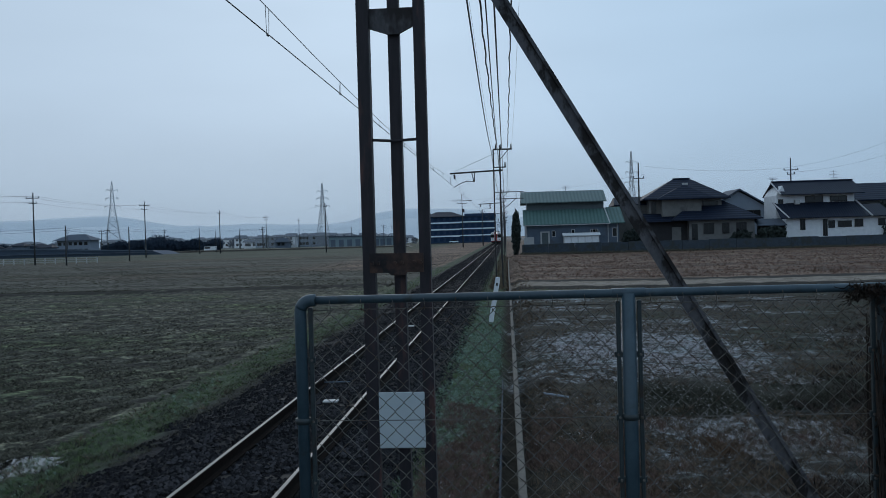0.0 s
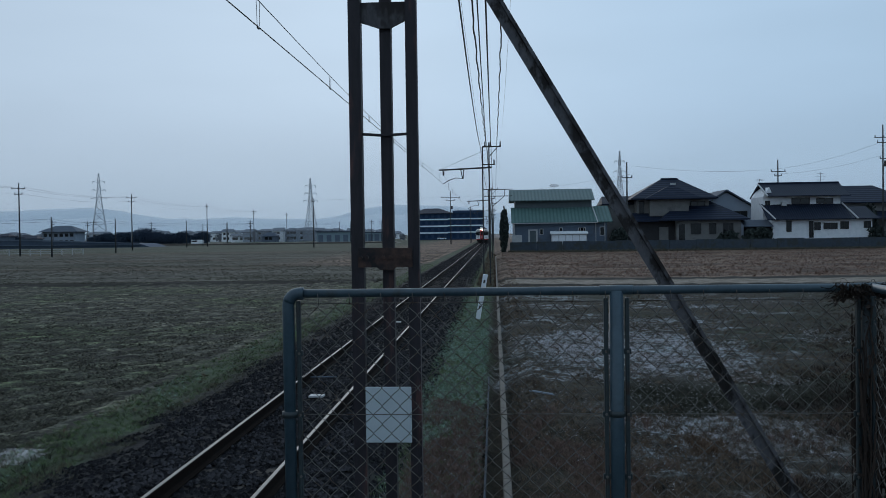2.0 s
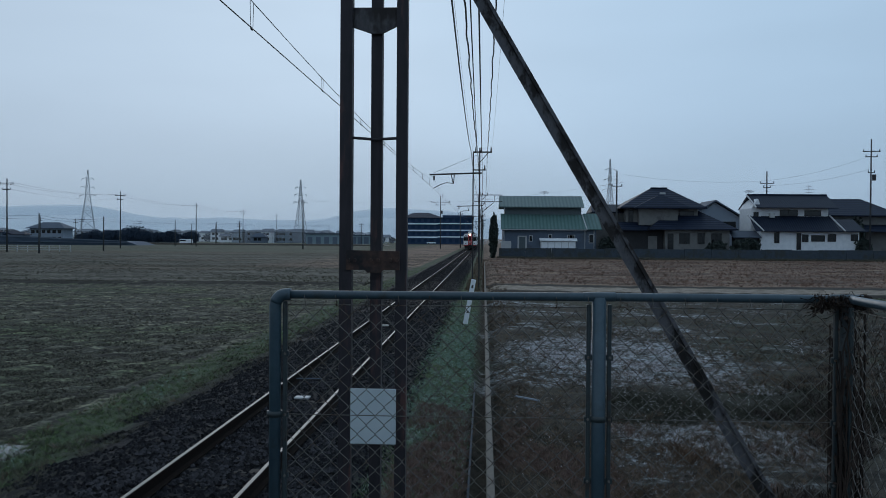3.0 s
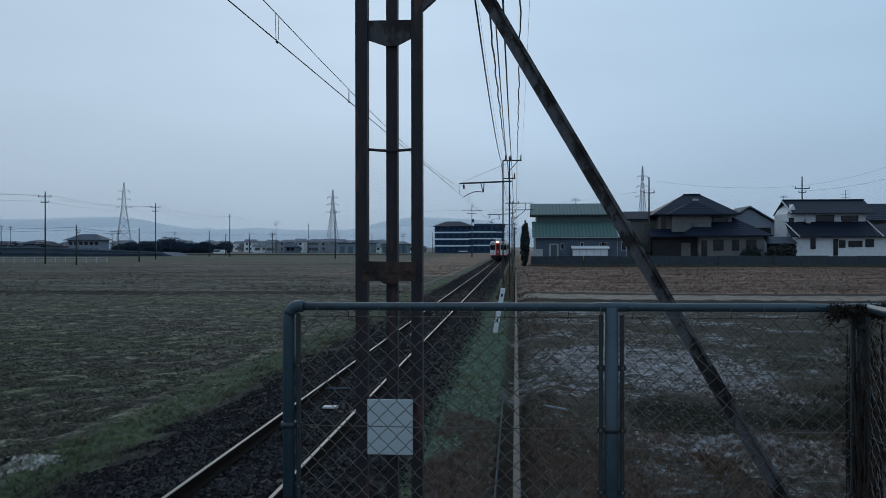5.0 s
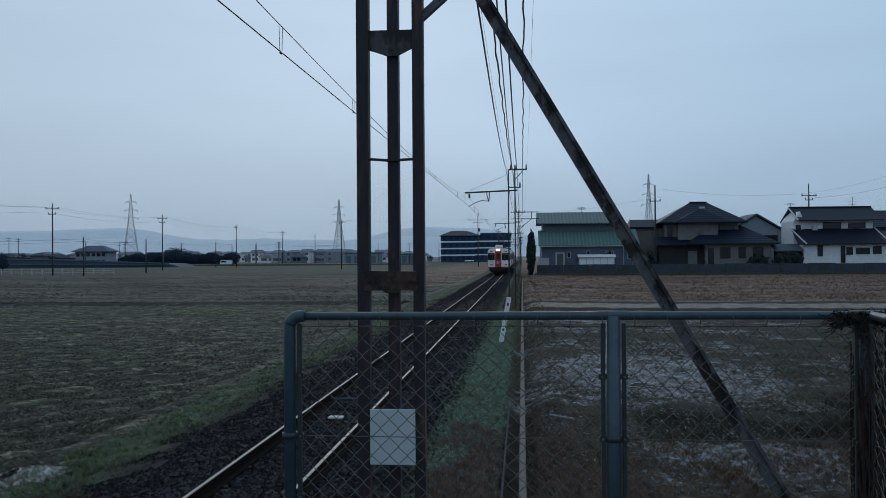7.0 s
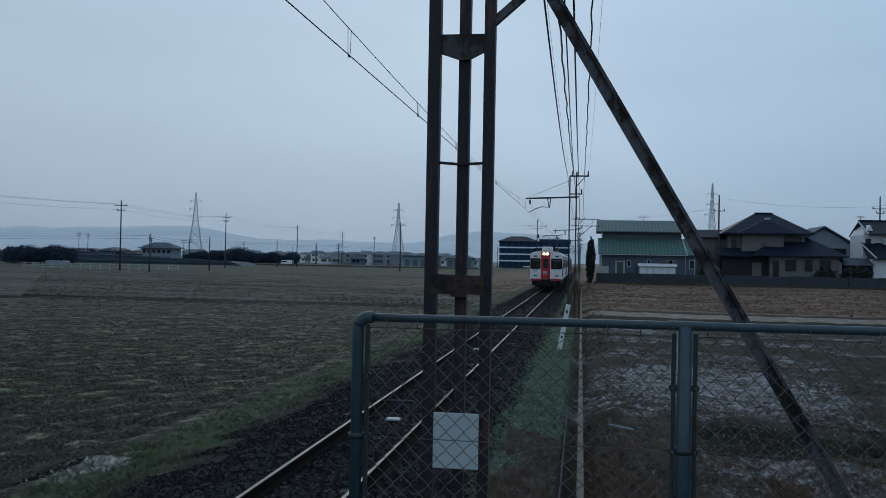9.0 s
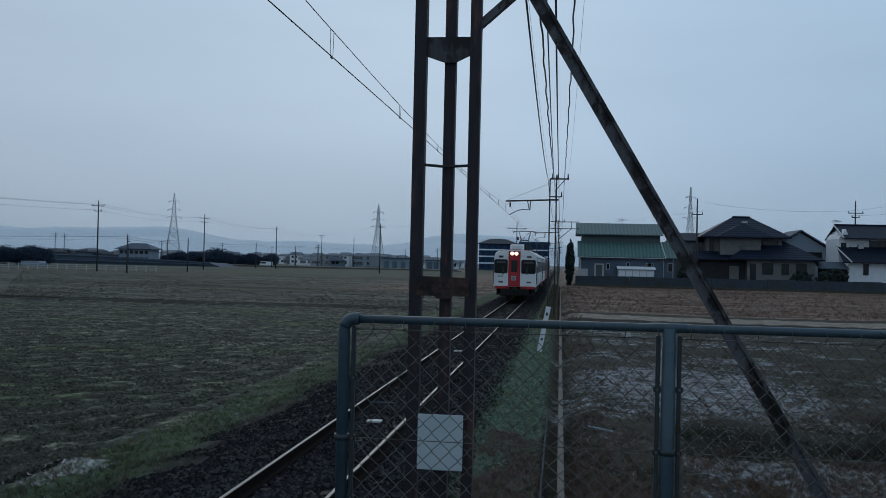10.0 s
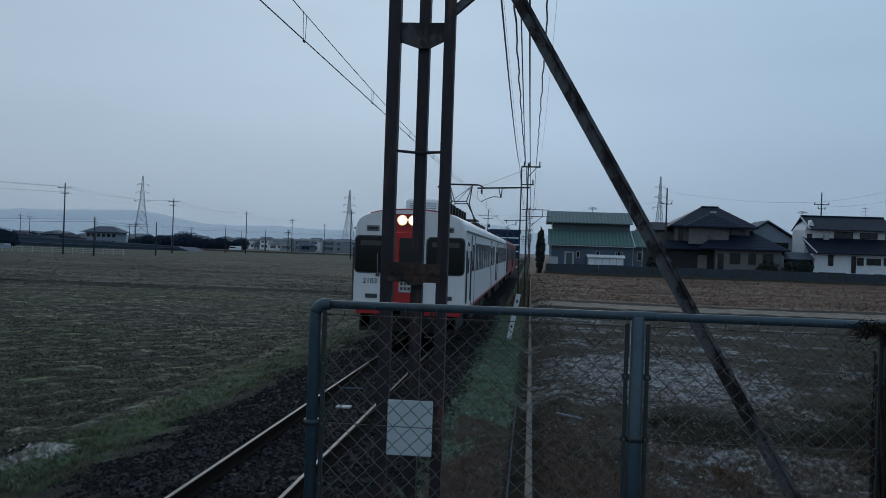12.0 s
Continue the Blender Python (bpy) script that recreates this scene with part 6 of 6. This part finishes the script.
scatter("verge_grass", "short green grass between track and drain", "grass", 6000, strip(1.55, 2.68, 9, 70), blade, blade_f, (0.03, 0.075), "green_grass", 3, 0.6)
scatter("verge_grass", "frosty grass between track and drain", "grass", 9000, strip(1.55, 2.7, 6, 45, keep=lambda x, y: patch(x * 3, y, -0.1, 7)), blade, blade_f, (0.025, 0.065), "pale_grass", 4, 0.8)
scatter("dry_grass", "dry brown grass on the rough ground", "grass", 30000, wedge(3.1, 0.62, 8, 50, keep=off_hollow), blade, blade_f, (0.035, 0.11), "dry_grass", 5, 0.9)
scatter("dry_grass", "dark olive weeds on the rough ground", "grass", 14000, wedge(3.1, 0.62, 8, 50, keep=lambda x, y: noise.noise(Vector((x * 0.5, y * 0.4, 4))) > 0), blade, blade_f, (0.03, 0.1), "weed", 15, 0.8)
scatter("frosted_grass", "frost-whitened straw in patches", "grass", 52000, wedge(3.2, 0.62, 9, 46, keep=lambda x, y: off_hollow(x, y) and patch(x, y, 0.12)), blade, blade_f, (0.025, 0.08), "frost_grass", 6, 1.1, 0.55)
scatter("frosted_grass", "thick hoar frost on low grass", "grass", 16000, strip(3.6, 9.0, 18.6, 27.5, keep=lambda x, y: ((x - 6.3) / 2.6) ** 2 + ((y - 23) / 4) ** 2 < 0.8 + 0.9 * noise.noise(Vector((x * 1.2, y * 0.8, 5)))), blade, blade_f, (0.03, 0.08), "frost_grass", 26, 1.2, 0.5)
scatter("verge_grass", "pale frosty grass beside the drain", "grass", 9000, strip(1.6, 2.7, 9, 36, keep=lambda x, y: noise.noise(Vector((x * 2.2, y * 0.8, 5))) + min(0.5, 0.14 * (y - 12.5), 1.3 * (x - 1.75), 0.09 * (34 - y)) > -0.02), blade, blade_f, (0.025, 0.06), "pale_grass", 34, 0.9)
scatter("dead_grass", "red-brown dead grass beside the drain", "grass", 5500, strip(1.8, 2.68, 7, 15, keep=lambda x, y: patch(x * 2, y, -0.1, 11)), blade, blade_f, (0.04, 0.11), "rust_grass", 17, 0.8)
scatter("dead_grass", "red-brown dead grass beyond the drain", "grass", 5000, strip(3.08, 4.6, 8, 15, keep=lambda x, y: noise.noise(Vector((x * 0.9, y * 0.6, 8))) > -0.1), blade, blade_f, (0.04, 0.12), "rust_grass", 18, 0.9)
scatter("dead_grass", "clumps of red-brown dead grass on the frosty ground", "grass", 1400, strip(4.6, 8.0, 10.5, 14.4, keep=lambda x, y: noise.noise(Vector((x * 1.3, y * 0.9, 2))) > 0.25), blade, blade_f, (0.05, 0.14), "rust_grass", 19, 0.7)
scatter("bramble", "dark tangled bramble over the rough ground", "weeds", 9000, wedge(3.1, 0.66, 9, 34, keep=lambda x, y: x - 0.36 * y > 2.6 + 1.6 * noise.noise(Vector((x * 0.6, y * 0.5, 14)))), blade, blade_f, (0.07, 0.2), "vine", 72, 0.9, 0.8)
scatter("dead_bush", "low bush of orange-brown dead stems", "bush", 170, lambda rng, n: np.stack([rng.normal(BUSH[0] + 0.1, 0.2, n), rng.normal(BUSH[1], 0.25, n), np.full(n, -0.5)], 1), blade, blade_f, (0.06, 0.17), "orange_grass", 71, 0.8)
scatter("frosted_grass", "scattered frost-whitened straw beside the drain", "grass", 2600, strip(1.6, 2.68, 7, 15), blade, blade_f, (0.02, 0.05), "frost_grass", 41, 1.1, 0.6)
scatter("frosted_grass", "scattered frost-whitened straw beyond the drain", "grass", 3200, wedge(3.08, 0.5, 8, 18), blade, blade_f, (0.02, 0.05), "frost_grass", 42, 1.1, 0.6)
scatter("drain_grass", "dry brown grass along the drain", "grass", 1500, strip(3.05, 4.2, 30, 130), blade, blade_f, (0.05, 0.16), "dry_grass", 7, 0.35)
scatter("drain_grass", "dry brown grass round the mast feet", "grass", 1500, strip(1.9, 3.0, 47, 130), blade, blade_f, (0.08, 0.26), "dry_grass", 27, 0.35)
scatter("field_stubble", "grey-brown stubble on the ploughed field", "stubble", 46000, wedge(-4.4, -0.62, 8, 60), blade, blade_f, (0.025, 0.08), "stubble", 8, 1.0, 0.8)
scatter("field_weeds", "dark olive weeds on the ploughed field", "weeds", 32000, wedge(-4.4, -0.62, 8, 60, keep=lambda x, y: noise.noise(Vector((x * 0.8, y * 1.3, 6))) > -0.05), blade, blade_f, (0.025, 0.085), "weed", 28, 0.9)
scatter("puddle_weeds", "dark weeds standing in and round the puddle", "weeds", 260, strip(-5.4, -3.3, 11.2, 13.4, keep=lambda x, y: noise.noise(Vector((x * 2.2, y * 2.2, 3))) > -0.05, lift=-0.03), blade, blade_f, (0.04, 0.1), "weed", 38, 0.8)
scatter("hollow_weeds", "dark olive weeds filling a shallow hollow", "weeds", 9000, strip(4.6, 13, 14.6, 18.4, keep=lambda x, y: noise.noise(Vector((x * 0.7, y * 0.9, 7))) > -0.25, lift=-0.08), blade, blade_f, (0.05, 0.15), "weed", 39, 0.7)
scatter("field_clods", "soil clods on the ploughed field", "soil", 30000, wedge(-4.6, -0.62, 8, 60), rock, rock_f, (0.015, 0.05), "clod", 9, 0.2)
scatter("far_field_grass", "red-brown dry grass on the fallow field", "grass", 30000, strip(4, 75, 59, 137), blade, blade_f, (0.07, 0.2), "fallow_grass", 10, 0.7)
scatter("far_stubble", "yellow-brown stubble tufts on the further field", "stubble", 26000, wedge(-4.6, -0.62, 60, 170, keep=lambda x, y: noise.noise(Vector((x * 0.06, y * 0.25, 2))) > -0.15), blade, blade_f, (0.08, 0.24), "stubble", 61, 0.9, 0.6)
scatter("far_stubble", "dark weeds on the further field", "weeds", 9000, wedge(-4.6, -0.62, 60, 150, keep=lambda x, y: noise.noise(Vector((x * 0.05, y * 0.3, 8))) > 0.08), blade, blade_f, (0.08, 0.26), "weed", 62, 0.9, 0.6)
scatter("ridge_weeds", "dark rough weeds along the field ridge", "weeds", 3200, wedge(-4.6, -0.62, 57.2, 60.6), blade, blade_f, (0.1, 0.3), "weed", 63, 0.6, 0.7)
scatter("fallow_tussocks", "matted red-brown tussocks on the fallow field", "grass", 5200, strip(3.6, 76, 60, 134, keep=lambda x, y: noise.noise(Vector((x * 0.22, y * 0.16, 3))) > 0.02), blade, blade_f, (0.2, 0.52), "fallow_grass", 51, 1.0, 0.6)
scatter("fallow_tussocks", "dark weeds between the tussocks", "weeds", 2600, strip(3.6, 76, 60, 136, keep=lambda x, y: noise.noise(Vector((x * 0.3, y * 0.2, 9))) > 0.12), blade, blade_f, (0.15, 0.42), "dry_grass", 52, 0.9, 0.6)
scatter("verge_weeds", "dark weed clumps in the verge", "weeds", 2600, strip(-4.1, -2.5, 7, 60, keep=lambda x, y: noise.noise(Vector((x * 1.4, y * 0.9, 12))) > 0.05), blade, blade_f, (0.04, 0.12), "weed", 53, 0.8)
scatter("verge_weeds", "brown dead clumps in the verge", "weeds", 1800, strip(-4.0, -2.4, 7, 50, keep=lambda x, y: noise.noise(Vector((x * 1.7, y * 1.1, 17))) > 0.12), blade, blade_f, (0.04, 0.11), "dry_grass", 54, 0.8)
scatter("wall_weeds", "tall dry weeds along the foot of the block wall", "weeds", 6000, strip(5, 84, 133.8, 137.1), blade, blade_f, (0.15, 0.5), "stubble", 29, 0.5)

# sleepers, one by one
me = None
y = 5.0
k = 0
while y < 160 and k < 250:
    if me is None:
        s0 = part("sleeper", cube(-1.05, 1.05, -0.1, 0.1, -0.14, 0.0, bevel=0.012), M["sleeper"], track)
        me = s0.data
    else:
        s0 = new("sleeper", me)
        s0.parent = track
    s0.matrix_basis = pose(0.02 * math.sin(k * 2.3), y, -0.168 + 0.004 * math.sin(k), 0, 0, 0.6 * math.sin(k * 1.7))
    y += 0.62
    k += 1


def motions():
    rows = [(t, pose(-0.06, 21.9 + 18.85 * (12 - t), 0)) for t in (0, 3, 6, 9, 12)]
    walk(train, rows)


motions()
